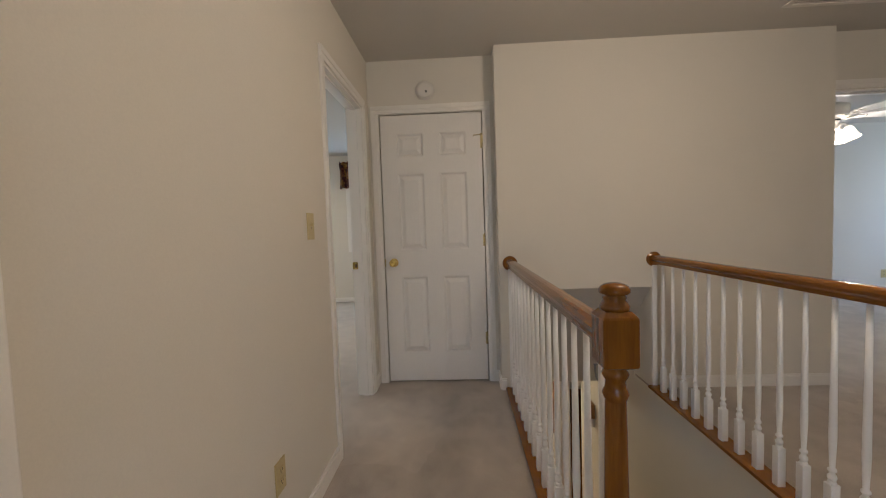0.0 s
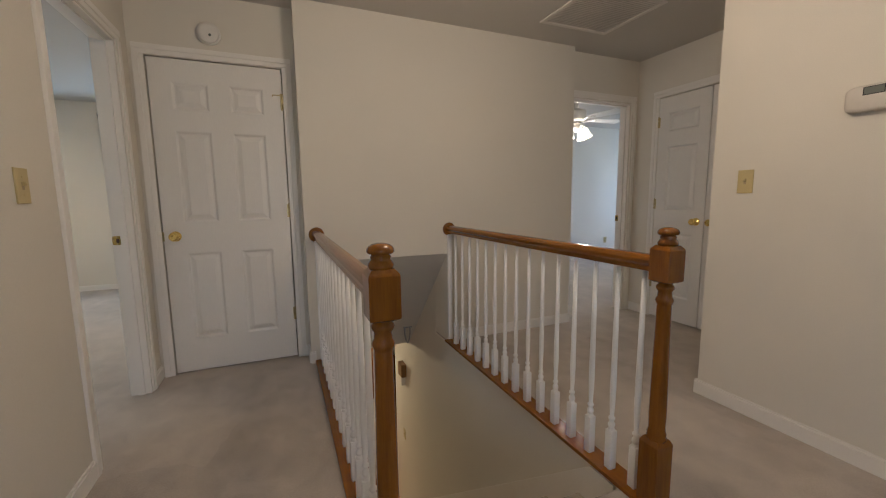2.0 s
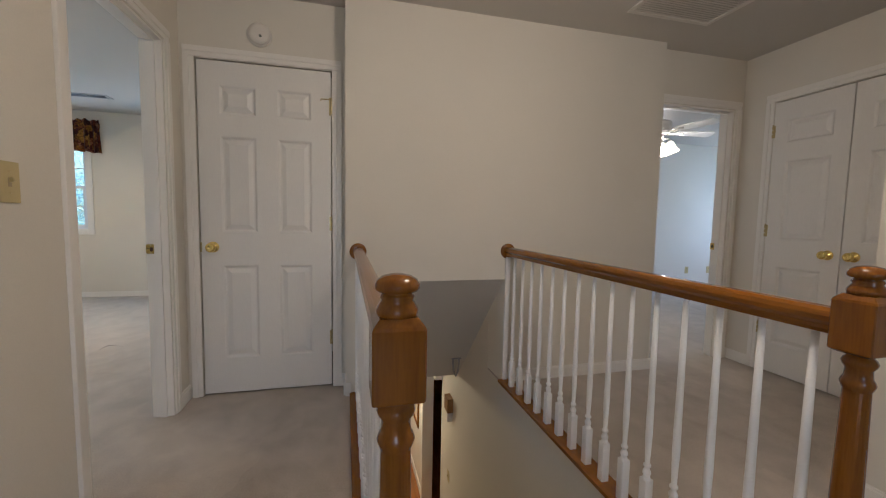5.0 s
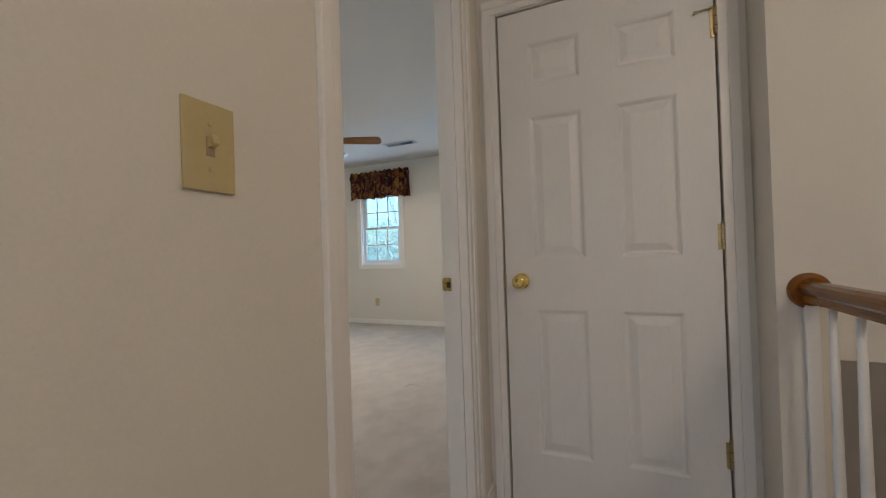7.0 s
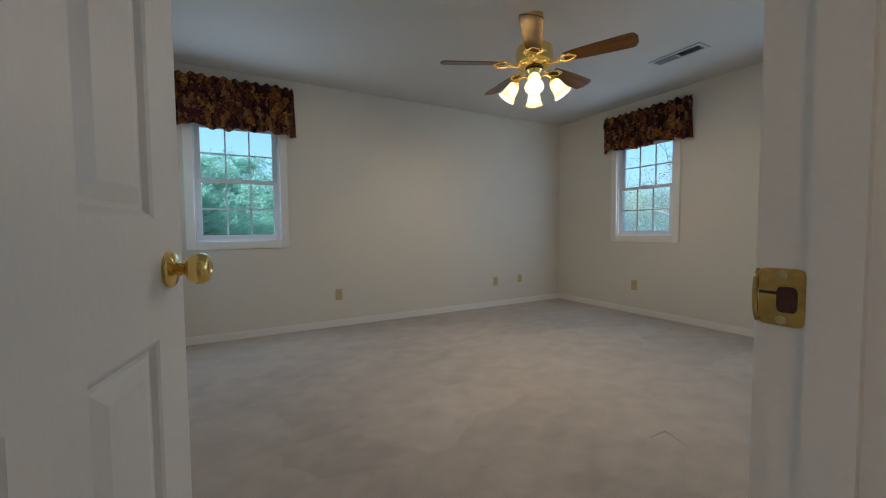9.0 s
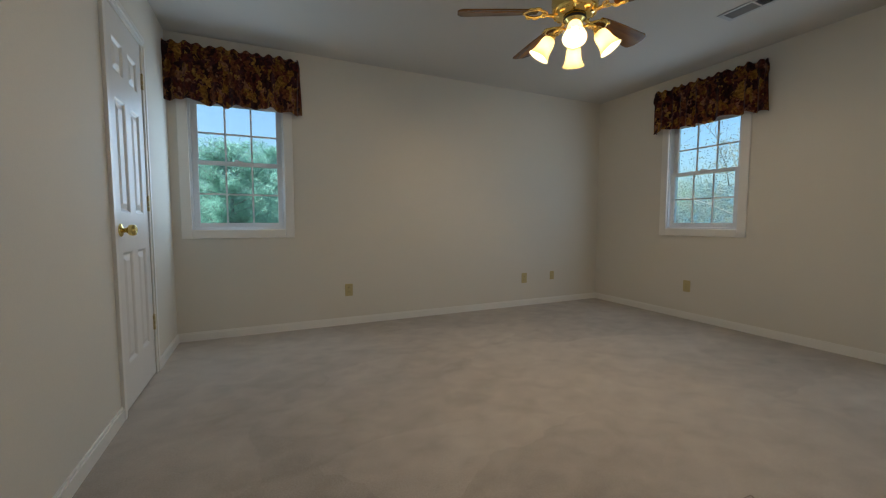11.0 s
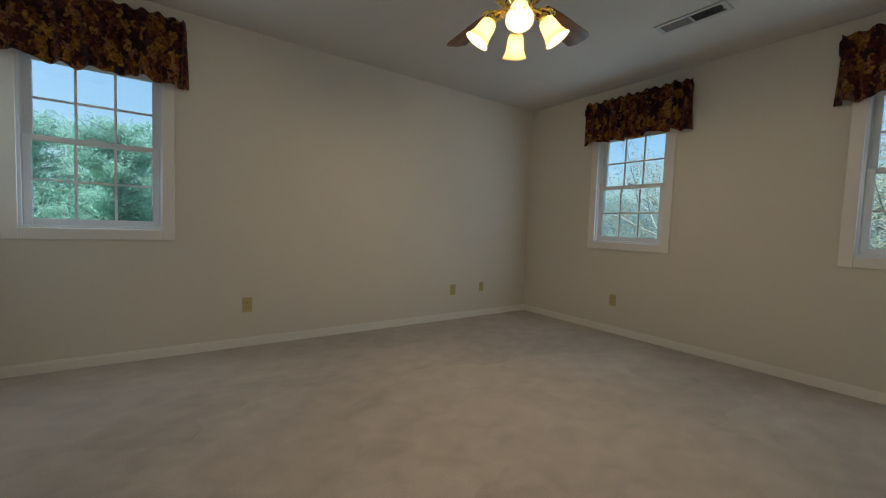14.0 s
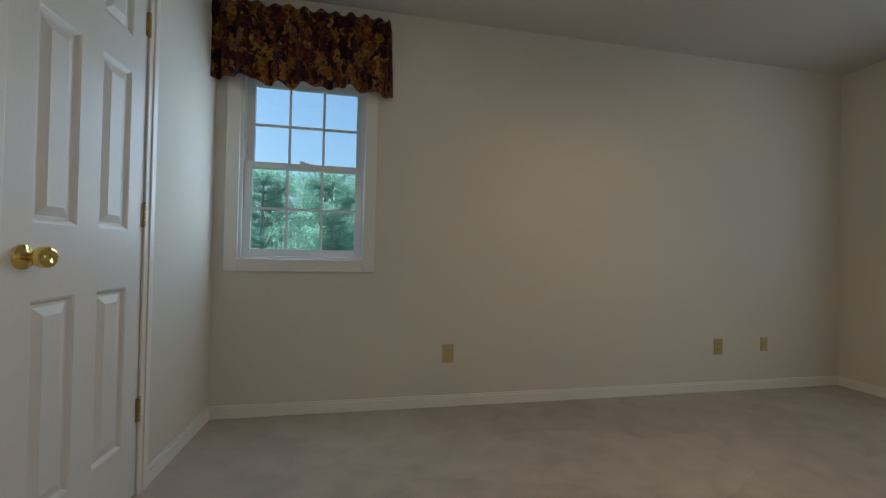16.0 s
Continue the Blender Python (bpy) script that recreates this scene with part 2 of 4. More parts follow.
def finish(name, bm, material, smooth=False):
    bmesh.ops.recalc_face_normals(bm, faces=bm.faces)
    me = bpy.data.meshes.new(name)
    bm.to_mesh(me)
    bm.free()
    me.materials.append(material)
    if smooth:
        for poly in me.polygons:
            poly.use_smooth = True
    return me


def box(bm, x0, x1, y0, y1, z0, z1, bevel=0.0):
    vs = bmesh.ops.create_cube(bm, size=1.0)["verts"]
    for v in vs:
        v.co = Vector(((x0 + x1) / 2 + v.co.x * (x1 - x0), (y0 + y1) / 2 + v.co.y * (y1 - y0), (z0 + z1) / 2 + v.co.z * (z1 - z0)))
    if bevel:
        es = {e for v in vs for e in v.link_edges}
        bmesh.ops.bevel(bm, geom=list(es), offset=bevel, segments=2, affect="EDGES", profile=0.6)
    return bm


def boxes(*rows, bevel=0.0):
    bm = bmesh.new()
    for r in rows:
        box(bm, *r, bevel=bevel)
    return bm


def lathe(profile, segments=24, bm=None, m=None):
    """A turned solid round z from (radius, height) pairs."""
    bm = bm or bmesh.new()
    rings = []
    for r, z in profile:
        rings.append([bm.verts.new((max(r, 1e-4) * math.cos(2 * math.pi * k / segments), max(r, 1e-4) * math.sin(2 * math.pi * k / segments), z)) for k in range(segments)])
    for a, b in zip(rings, rings[1:]):
        for k in range(segments):
            bm.faces.new((a[k], a[(k + 1) % segments], b[(k + 1) % segments], b[k]))
    bm.faces.new(rings[0][::-1])
    bm.faces.new(rings[-1])
    if m is not None:
        bmesh.ops.transform(bm, matrix=m, verts=[v for ring in rings for v in ring])
    return bm


def tube(points, radius, segments=8, bm=None):
    """A round bar along points; radius may be one number or one per point."""
    bm = bm or bmesh.new()
    pts = [Vector(p) for p in points]
    rad = radius if isinstance(radius, (list, tuple)) else [radius] * len(pts)
    rings = []
    for i, p in enumerate(pts):
        d = (pts[min(i + 1, len(pts) - 1)] - pts[max(i - 1, 0)]).normalized()
        u = d.orthogonal().normalized() if i == 0 else (rings_u - d * rings_u.dot(d)).normalized()
        rings_u = u
        w = d.cross(u)
        rings.append([bm.verts.new(p + (u * math.cos(2 * math.pi * k / segments) + w * math.sin(2 * math.pi * k / segments)) * rad[i]) for k in range(segments)])
    for a, b in zip(rings, rings[1:]):
        for k in range(segments):
            bm.faces.new((a[k], a[(k + 1) % segments], b[(k + 1) % segments], b[k]))
    bm.faces.new(rings[0][::-1])
    bm.faces.new(rings[-1])
    return bm


def part(name, bm, material, parent, label="", smooth=False, m=None):
    ob = new(name, bm if isinstance(bm, bpy.types.Mesh) else finish(name, bm, material, smooth))
    ob.parent = parent
    if m is not None:
        ob.matrix_basis = m
    return tagged(ob, label)


def thing(name, m, label, category, group="", kind=""):
    ob = new(name)
    ob.empty_display_size = 0.05
    ob.matrix_basis = m
    return tagged(ob, label, category, group, kind)


def solid(name, bm, material, label="", category="", kind="", smooth=False):
    return tagged(new(name, finish(name, bm, material, smooth)), label, category, "", kind)


# ---- the shell ----
CZ = 2.446      # ceiling
LF = -2.70      # floor of the storey below
XW, XE, XH = -4.668, -0.771, -0.670   # bedroom west and east faces, hall west face
YN, YS = 7.768, 3.238                 # bedroom north and south faces
YA, YB = 4.25, 4.085                 # hall end wall with the linen door, face over the stairs
HEAD = 2.05


def wall(name, axis, a0, a1, b0, b1, z0, z1, holes, label):
    """A wall along axis from a0 to a1, thick from b0 to b1; holes are (start, end, foot, head)."""
    bm = bmesh.new()

    def piece(p, q, lo, hi):
        if q - p > 1e-4 and hi - lo > 1e-4:
            if axis == "x":
                box(bm, p, q, b0, b1, lo, hi)
            else:
                box(bm, b0, b1, p, q, lo, hi)
    at = a0
    for h0, h1, foot, head in sorted(holes):
        piece(at, h0, z0, z1)
        piece(h0, h1, z0, foot)
        piece(h0, h1, head, z1)
        at = h1
    piece(at, a1, z0, z1)
    return solid(name, bm, WALL, label, "wall", "structure")


WIN = {"w": (3.428, 4.019), "n1": (-3.665, -3.094), "n2": (-1.762, -1.176)}
WZ0, WZ1 = 0.905, 2.0       # window openings in the walls
OUT = 0.062                 # from the glass edge to the opening
wall("wall_west", "y", YS - 0.12, YN + 0.14, XW - 0.14, XW, 0, CZ, [(WIN["w"][0] - OUT, WIN["w"][1] + OUT, WZ0, WZ1)], "cream painted bedroom wall with one window")
wall("wall_north", "x", XW, XE, YN, YN + 0.14, 0, CZ, [(WIN[k][0] - OUT, WIN[k][1] + OUT, WZ0, WZ1) for k in ("n1", "n2")], "cream painted bedroom wall with two windows")
DD = (-3.956, -3.356)       # closet door in the bedroom
wall("wall_south", "x", XW, XE, YS - 0.12, YS, 0, CZ, [(DD[0] - 0.003, DD[1] + 0.003, 0, HEAD)], "cream painted bedroom wall with a closet door")
DL = (3.280, 4.036)          # doorway from hall to bedroom
wall("wall_hall_west", "y", -1.4, YN + 0.14, XE, XH, 0, CZ, [(DL[0], DL[1], 0, HEAD)], "cream painted wall between hall and bedroom")
DA = (-0.583, 0.178)
wall("wall_hall_end", "x", XH, 0.267, YA, YA + 0.115, 0, CZ, [(DA[0] - 0.008, DA[1] + 0.007, 0, HEAD)], "cream painted hall end wall with a closed door")
WBX = 2.55
bm = boxes((0.267, WBX, YB, YA + 0.115, 0.725, CZ), (0.267, 0.385, YB, YA + 0.115, LF, 0.725), (1.3305, WBX, YB, YA + 0.115, 0, 0.725))
solid("wall_over_stairs", bm, WALL, "cream painted wall above the stairwell opening", "wall", "structure")
DB = (2.56, 3.322)
XC = 3.415
YK = 4.175      # wall with the far doorway
wall("wall_hall_north", "x", WBX, XC, YK, YK + 0.115, 0, CZ, [(DB[0], DB[1], 0, HEAD)], "cream painted wall with an open doorway to another bedroom")
DC = (2.965, 3.925)
wall("wall_closet", "y", 2.585, YA + 0.115, XC, XC + 0.115, 0, CZ, [(DC[0], DC[1], 0, HEAD)], "cream painted wall with a pair of closet doors")
XD, YD = 2.341, 2.70
solid("wall_hall_east", boxes((XD, XD + 0.115, -1.4, YD, 0, CZ), (XD + 0.115, XC, YD - 0.115, YD, 0, CZ)), WALL, "cream painted hall wall with thermostat and switch", "wall", "structure")
# the opening is unseen, added so bluish light reaches the stairwell
wall("wall_hall_back", "x", XH, XD, -1.515, -1.4, 0, CZ, [(-0.35, 0.45, 0.9, 2.0)], "plain cream wall closing the hall, with an assumed unseen opening")
# linen closet, bedroom closet, second closet
solid("wall_linen", boxes((XH, 0.267, 4.95, 5.05, 0, CZ), (0.267, 0.32, YA + 0.115, 5.05, 0, CZ)), WALL, "plain cream wall inside the linen closet", "wall", "structure")
solid("wall_bedroom_closet", boxes((XW - 0.14, XE, 2.45, 2.55, 0, CZ), (XW - 0.14, XW, 2.55, YS - 0.12, 0, CZ)), WALL, "plain cream wall inside the bedroom closet", "wall", "structure")
solid("wall_closet_back", boxes((4.1, 4.2, 2.5, YA + 0.115, 0, CZ), (XC + 0.115, 4.1, 2.5, 2.585, 0, CZ)), WALL, "plain cream wall inside the hall closet", "wall", "structure")

# second bedroom beyond the far doorway
R2 = (2.2, 7.3, YA + 0.115, 7.06)
wall("wall_room_east", "y", R2[2], R2[3], R2[1], R2[1] + 0.14, 0, CZ, [(5.4, 6.6, 0.8, 2.0)], "pale painted wall of the far bedroom")
solid("wall_room_far", boxes((R2[0], R2[1], R2[3], R2[3] + 0.14, 0, CZ), (R2[0] - 0.12, R2[0], R2[2], R2[3] + 0.14, 0, CZ)), WALL, "pale painted walls of the far bedroom", "wall", "structure")
solid("wall_room_near", boxes((XC + 0.115, R2[1], R2[2] - 0.1, R2[2], 0, CZ)), WALL, "pale painted wall of the far bedroom", "wall", "structure")

SX0, SX1, SY0 = 0.385, 1.329, 2.31    # stairwell
floor = solid("floor", boxes((XH, SX0, -1.4, YB, -0.24, 0), (SX0, SX1 + 0.006, -1.4, SY0 - 0.03, -0.24, 0), (SX1 + 0.006, XC + 0.7, -1.4, YB, -0.24, 0),
                             (XH, 0.267, YB, 5.05, -0.24, 0), (1.335, 4.2, YB, R2[2], -0.24, 0), (R2[0], R2[1], R2[2], R2[3], -0.24, 0)), CARPET,
              "beige cut-pile carpet on the landing", "carpet", "structure")
solid("floor_bedroom", boxes((XW, XE, YS, YN, -0.24, 0), (XE, XH, DL[0], DL[1], -0.24, 0), (XW, XE, 2.55, YS, -0.24, 0)), CARPET, "beige-grey cut-pile bedroom carpet with vacuum marks", "carpet", "structure")
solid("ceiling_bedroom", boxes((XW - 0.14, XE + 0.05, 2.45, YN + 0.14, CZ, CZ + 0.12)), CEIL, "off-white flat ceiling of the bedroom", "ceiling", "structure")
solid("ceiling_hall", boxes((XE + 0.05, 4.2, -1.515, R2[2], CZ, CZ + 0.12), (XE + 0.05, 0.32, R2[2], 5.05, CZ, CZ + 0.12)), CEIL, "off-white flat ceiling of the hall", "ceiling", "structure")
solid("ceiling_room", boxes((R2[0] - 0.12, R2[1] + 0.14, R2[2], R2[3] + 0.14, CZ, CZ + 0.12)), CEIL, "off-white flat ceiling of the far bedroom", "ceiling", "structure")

# storey below, seen down the stairs
YSOF, ZSOF = 5.17, -0.386
bm = bmesh.new()
vs = [bm.verts.new(p) for p in ((SX0, YB + 0.004, 0.724), (SX1 + 0.001, YB + 0.004, 0.724), (SX1 + 0.001, YSOF, ZSOF), (SX0, YSOF, ZSOF), (SX0, YA + 0.115, 0.724), (SX1 + 0.001, YA + 0.115, 0.724), (SX1 + 0.001, YSOF + 0.06, ZSOF), (SX0, YSOF + 0.06, ZSOF))]
for f in ((0, 1, 2, 3), (4, 5, 6, 7), (0, 1, 5, 4), (2, 3, 7, 6), (0, 3, 7, 4), (1, 2, 6, 5)):
    bm.faces.new([vs[k] for k in f])
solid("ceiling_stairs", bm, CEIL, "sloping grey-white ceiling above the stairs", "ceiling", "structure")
solid("wall_stairs_east", boxes((SX1, SX1 + 0.115, SY0 - 0.9, YB, LF, -0.02), (SX1, SX1 + 0.115, YB, 5.74, LF, -0.02), (SX1, SX1 + 0.115, YA + 0.116, 5.5, -0.02, 0.75)), WALL, "cream painted wall beside the stairs", "wall", "structure")
solid("wall_stairs_west", boxes((SX0 - 0.115, SX0 - 0.001, SY0 - 0.9, YB, LF, -0.242), (SX0 - 0.115, SX0 - 0.001, YA + 0.116, 5.45, LF, 0.75)), WALL, "cream painted wall beside the stairs", "wall", "structure")
solid("wall_stairs_top", boxes((SX0, SX1, SY0 - 0.2, SY0 - 0.1, LF, -0.242)), WALL, "plain wall closing the underside of the stairs", "wall", "structure")
solid("floor_lower", boxes((-2.0, 4.0, 4.0, 10.5, LF - 0.1, LF)), PLANK, "glossy oak floor of the storey below", "floor", "structure")
solid("ceiling_lower", boxes((-2.0, SX0, 5.45, 10.5, ZSOF, ZSOF + 0.03), (SX0, SX1 + 0.115, YSOF + 0.07, 10.5, ZSOF, ZSOF + 0.03), (SX1 + 0.115, 4.0, 4.4, 10.5, ZSOF, ZSOF + 0.03)), CEIL, "off-white ceiling of the storey below", "ceiling", "structure")
solid("wall_lower", boxes((-2.0, 4.0, 10.4, 10.5, LF, ZSOF), (-2.1, -2.0, 5.35, 10.5, LF, ZSOF), (4.0, 4.1, 4.4, 10.5, LF, ZSOF), (-2.0, SX0 - 0.115, 5.35, 5.45, LF, ZSOF), (SX1 + 0.115, 4.0, 4.4, 4.5, LF, ZSOF), (1.28, 1.395, 6.61, 10.4, LF, ZSOF), (1.28, 1.395, 5.82, 6.61, LF + 2.06, ZSOF)), WALL, "cream painted walls of the storey below", "wall", "structure")

# stairs
RISE, GO, STEPS = 2.70 / 14, 0.23, 13
stairs = thing("staircase", Matrix.Identity(4), "carpeted straight staircase going down between walls", "staircase", kind="structure")
for k in range(STEPS):
    y0, top = SY0 + k * GO, -RISE * (k + 1)
    part("step", boxes((SX0, SX1, y0 - 0.02, y0 + GO, top - RISE - 0.05, top), bevel=0.016), CARPET, stairs)
part("nosing", boxes((SX0, SX1 + 0.004, SY0 - 0.06, SY0, -0.23, 0.0005), bevel=0.022), CARPET, stairs)

# ---- trim ----
BH, BT = 0.082, 0.013


def skirting(name, rows, label="white painted baseboard", high=BH):
    """Baseboards; each row is (axis, from, to, face, side): side is the way it stands out."""
    th = thing(name, Matrix.Identity(4), label, "baseboard", kind="structure")
    for axis, a, b, f, side in rows:
        lo, hi = (f, f + BT * side) if side > 0 else (f + BT * side, f)
        cap = (f, f + BT * 0.55 * side) if side > 0 else (f + BT * 0.55 * side, f)
        if axis == "x":
            bm = boxes((a, b, lo, hi, 0.0, high - 0.012), (a, b, cap[0], cap[1], high - 0.012, high))
        else:
            bm = boxes((lo, hi, a, b, 0.0, high - 0.012), (cap[0], cap[1], a, b, high - 0.012, high))
        part("board", bm, TRIM, th)
    return th


CW, CT = 0.058, 0.016   # casing width and thickness
skirting("baseboard_bedroom", [("y", YS, YN, XW, 1), ("x", XW + BT, XE, YN, -1), ("x", XW + BT, DD[0] - CW - 0.004, YS, 1), ("x", DD[1] + CW + 0.004, XE, YS, 1), ("y", DL[1] + CW, YN - BT, XE, -1)], high=0.070)
skirting("baseboard_hall", [("y", 1.82, DL[0] - CW - 0.004, XH, 1), ("y", -1.4, 0.9, XH, 1), ("y", DL[1] + CW + 0.004, YA, XH, 1), ("x", DA[1] + CW + 0.004, 0.267, YA, -1), ("x", 0.267, 0.30, YB, -1), ("x", 1.405, WBX, YB, -1),
                            ("y", -1.4, YD + BT, XD, -1), ("x", XD, XC, YD, 1), ("y", DC[1] + CW + 0.004, YK - BT, XC, -1), ("x", DB[1] + CW + 0.004, XC, YK, -1), ("y", YB - BT, YK, WBX, 1), ("y", YB, YA, 0.267, -1)])
skirting("baseboard_room", [("x", R2[0], R2[1], R2[3], -1), ("y", R2[2], R2[3] - BT, R2[1], -1)])


def casing(name, axis, a, b, face, side, head=HEAD, label="white painted door casing"):
    """Two legs and a head of stepped moulding round an opening from a to b; each leg is a part."""
    th = thing(name, Matrix.Identity(4), label, "door casing", kind="structure")

    def strip(p, q, z0, z1, wide):
        bm = bmesh.new()
        near = [(0.0, 0.55, 0.010), (0.45, 1.0, CT)]
        for f0, f1, t in near:
            lo, hi = (face, face + t * side) if side > 0 else (face + t * side, face)
            if wide == "leg":
                r = (p + (q - p) * f0, p + (q - p) * f1)
                u0, u1 = min(r), max(r)
                rows = (u0, u1, lo, hi, z0, z1) if axis == "x" else (lo, hi, u0, u1, z0, z1)
            else:
                rows = (p, q, lo, hi, z0 + (z1 - z0) * f0, z0 + (z1 - z0) * f1) if axis == "x" else (lo, hi, p, q, z0 + (z1 - z0) * f0, z0 + (z1 - z0) * f1)
            box(bm, *rows, bevel=0.003)
        return bm
    part("casing_leg", strip(a - 0.004, a - 0.004 - CW, 0, head + 0.004, "leg"), TRIM, th)
    part("casing_leg", strip(b + 0.004, b + 0.004 + CW, 0, head + 0.004, "leg"), TRIM, th)
    part("casing_head", strip(a - 0.004 - CW, b + 0.004 + CW, head + 0.005, head + 0.005 + CW, "head"), TRIM, th)
    return th


casing("door_casing", "x", DA[0] - 0.004, DA[1] + 0.003, YA, -1)
casing("door_casing", "y", DL[0], DL[1], XH, 1)
casing("door_casing", "y", DL[0], DL[1], XE, -1)
casing("door_casing", "x", DD[0], DD[1], YS, 1)
casing("door_casing", "y", DC[0], DC[1], XC, -1)
casing("door_casing", "x", DB[0] + 0.06, DB[1], YK, -1)
casing("door_casing", "y", 0.98, 1.752, XH, 1)


def jamb(name, axis, a, b, c0, c1, stop):
    """Lining of an opening with its door stop."""
    bm = bmesh.new()
    t = 0.012
    for r in ((a, a + t, c0, c1, 0, HEAD), (b - t, b, c0, c1, 0, HEAD), (a + t, b - t, c0, c1, HEAD - t, HEAD),
              (a + t, a + t + 0.01, stop[0], stop[1], 0, HEAD - t), (b - t - 0.01, b - t, stop[0], stop[1], 0, HEAD - t), (a + t + 0.01, b - t - 0.01, stop[0], stop[1], HEAD - t - 0.01, HEAD - t)):
        box(bm, *(r if axis == "x" else (r[2], r[3], r[0], r[1], r[4], r[5])))
    return solid(name, bm, TRIM, "white painted door jamb with a stop", "door jamb", "structure")


jamb("door_jamb", "y", DL[0], DL[1], XE - 0.001, XH + 0.001, (XE + 0.037, XE + 0.07))
jamb("door_jamb", "x", DB[0] + 0.06, DB[1], YK - 0.001, YK + 0.116, (YK + 0.04, YK + 0.075))

# ---- doors ----


def panel_mesh(x0, x1, z0, z1, h):
    bm = bmesh.new()
    for s in (-1, 1):
        loops = []
        for inset, depth in ((0.0, h - 0.0002), (0.006, h - 0.003), (0.014, h - 0.0105), (0.022, h - 0.0105), (0.048, h - 0.002)):
            loops.append([bm.verts.new(p) for p in ((x0 + inset, s * depth, z0 + inset), (x1 - inset, s * depth, z0 + inset), (x1 - inset, s * depth, z1 - inset), (x0 + inset, s * depth, z1 - inset))])
        for p, q in zip(loops, loops[1:]):
            for k in range(4):
                bm.faces.new((p[k], p[(k + 1) % 4], q[(k + 1) % 4], q[k]))
        bm.faces.new(loops[-1])
    return finish("panel", bm, DOOR)


def knob(parent, x, z, sides=(-1, 1), h=0.0175):
    for s in sides:
        m = pose(x, s * h, z, 90 if s < 0 else -90)
        k = part("knob", lathe([(0.0, 0.0), (0.012, 0.002), (0.012, 0.026), (0.016, 0.030), (0.025, 0.036), (0.0285, 0.046), (0.0285, 0.056), (0.024, 0.064), (0.014, 0.068), (0.012, 0.066), (0.0, 0.066)], 28), BRASS, parent, "polished brass round knob", True, m)
        part("rose", lathe([(0.033, 0.0), (0.033, 0.004), (0.030, 0.008), (0.014, 0.011), (0.012, 0.014)], 28), BRASS, k, "", True)


def hinge(parent, x, z, s, h=0.0175):
    bm = boxes((x - 0.004, x + 0.012, s * h - 0.0015, s * h + 0.0015, z - 0.045, z + 0.045))
    for k in range(3):
        lathe([(0.0062, 0), (0.0062, 0.027)], 12, bm, pose(x - 0.003, s * (h + 0.005), z - 0.045 + k * 0.031))
    lathe([(0.003, 0), (0.0075, 0.003), (0.003, 0.008)], 12, bm, pose(x - 0.003, s * (h + 0.005), z + 0.046))
    return part("hinge", bm, OLDBRASS, parent, "aged brass butt hinge")


def panel_door(name, m, w, label, cols=2, side=-1, knob_sides=(-1,), hinges=True, group=""):
    """A moulded panel door hinged at its local origin. side: the face on which the hinge knuckles show."""
    h, top = 0.0175, 2.043
    d = thing(name, m, label, "door", group)
    if cols == 2:
        st = 0.155 * w
        mid = 0.16 * w
        pw = (w - 2 * st - mid) / 2
        xs = [(st, st + pw), (st + pw + mid, w - st)]
    else:
        xs = [(0.2 * w, 0.8 * w)]
    zs = [(0.235, 0.82), (1.025, 1.605), (1.735, 1.905)]
    bm = bmesh.new()
    cuts = [0.012] + [v for z in zs for v in z] + [top]
    for k in range(0, len(cuts), 2):
        box(bm, 0, w, -h, h, cuts[k], cuts[k + 1])
    for z0, z1 in zs:
        at = 0
        for x0, x1 in xs:
            box(bm, at, x0, -h, h, z0, z1)
            at = x1
        box(bm, at, w, -h, h, z0, z1)
    part("slab", bm, DOOR, d)
    for x0, x1 in xs:
        for z0, z1 in zs:
            part("panel", panel_mesh(x0, x1, z0, z1, h), DOOR, d)
    knob(d, w - 0.066, 0.935, knob_sides)
    if hinges:
        for z in (0.335, 1.087, 1.83):
            hinge(d, 0.0, z, side)
    return d


# linen door at the end of the hall, hinged at its right jamb
door = panel_door("door_1", pose(DA[1], YA + 0.021, 0, 0, 0, 180), DA[1] - DA[0], "closed white six-panel door at the hall end", side=1, knob_sides=(1,))
bm = boxes((0.0, 0.012, 0.0175, 0.021, 1.775, 1.885))
tube([(0.006, 0.024, 1.875), (0.03, 0.03, 1.872), (0.058, 0.028, 1.872), (0.062, 0.028, 1.862)], 0.0035, 8, bm)
part("flip_latch", bm, OLDBRASS, door, "brass flip latch near the top")
part("latch_plate", boxes((DA[1] - DA[0] - 0.004, DA[1] - DA[0] + 0.006, 0.004, 0.0205, 0.905, 0.965)), OLDBRASS, door, "dark brass latch plate at the edge")

# bedroom door, swung open into the room
bed_door = panel_door("door_2", pose(XE - 0.016, DL[0] + 0.042, 0, 0, 0, 166.4), 0.768, "white six-panel bedroom door standing open", side=-1, knob_sides=(-1, 1), hinges=False)
LEAF_BRASS = mat("dull_brass", (0.40, 0.37, 0.20), 0.42, 0.55, var=0.08, scale=20, fine=90)


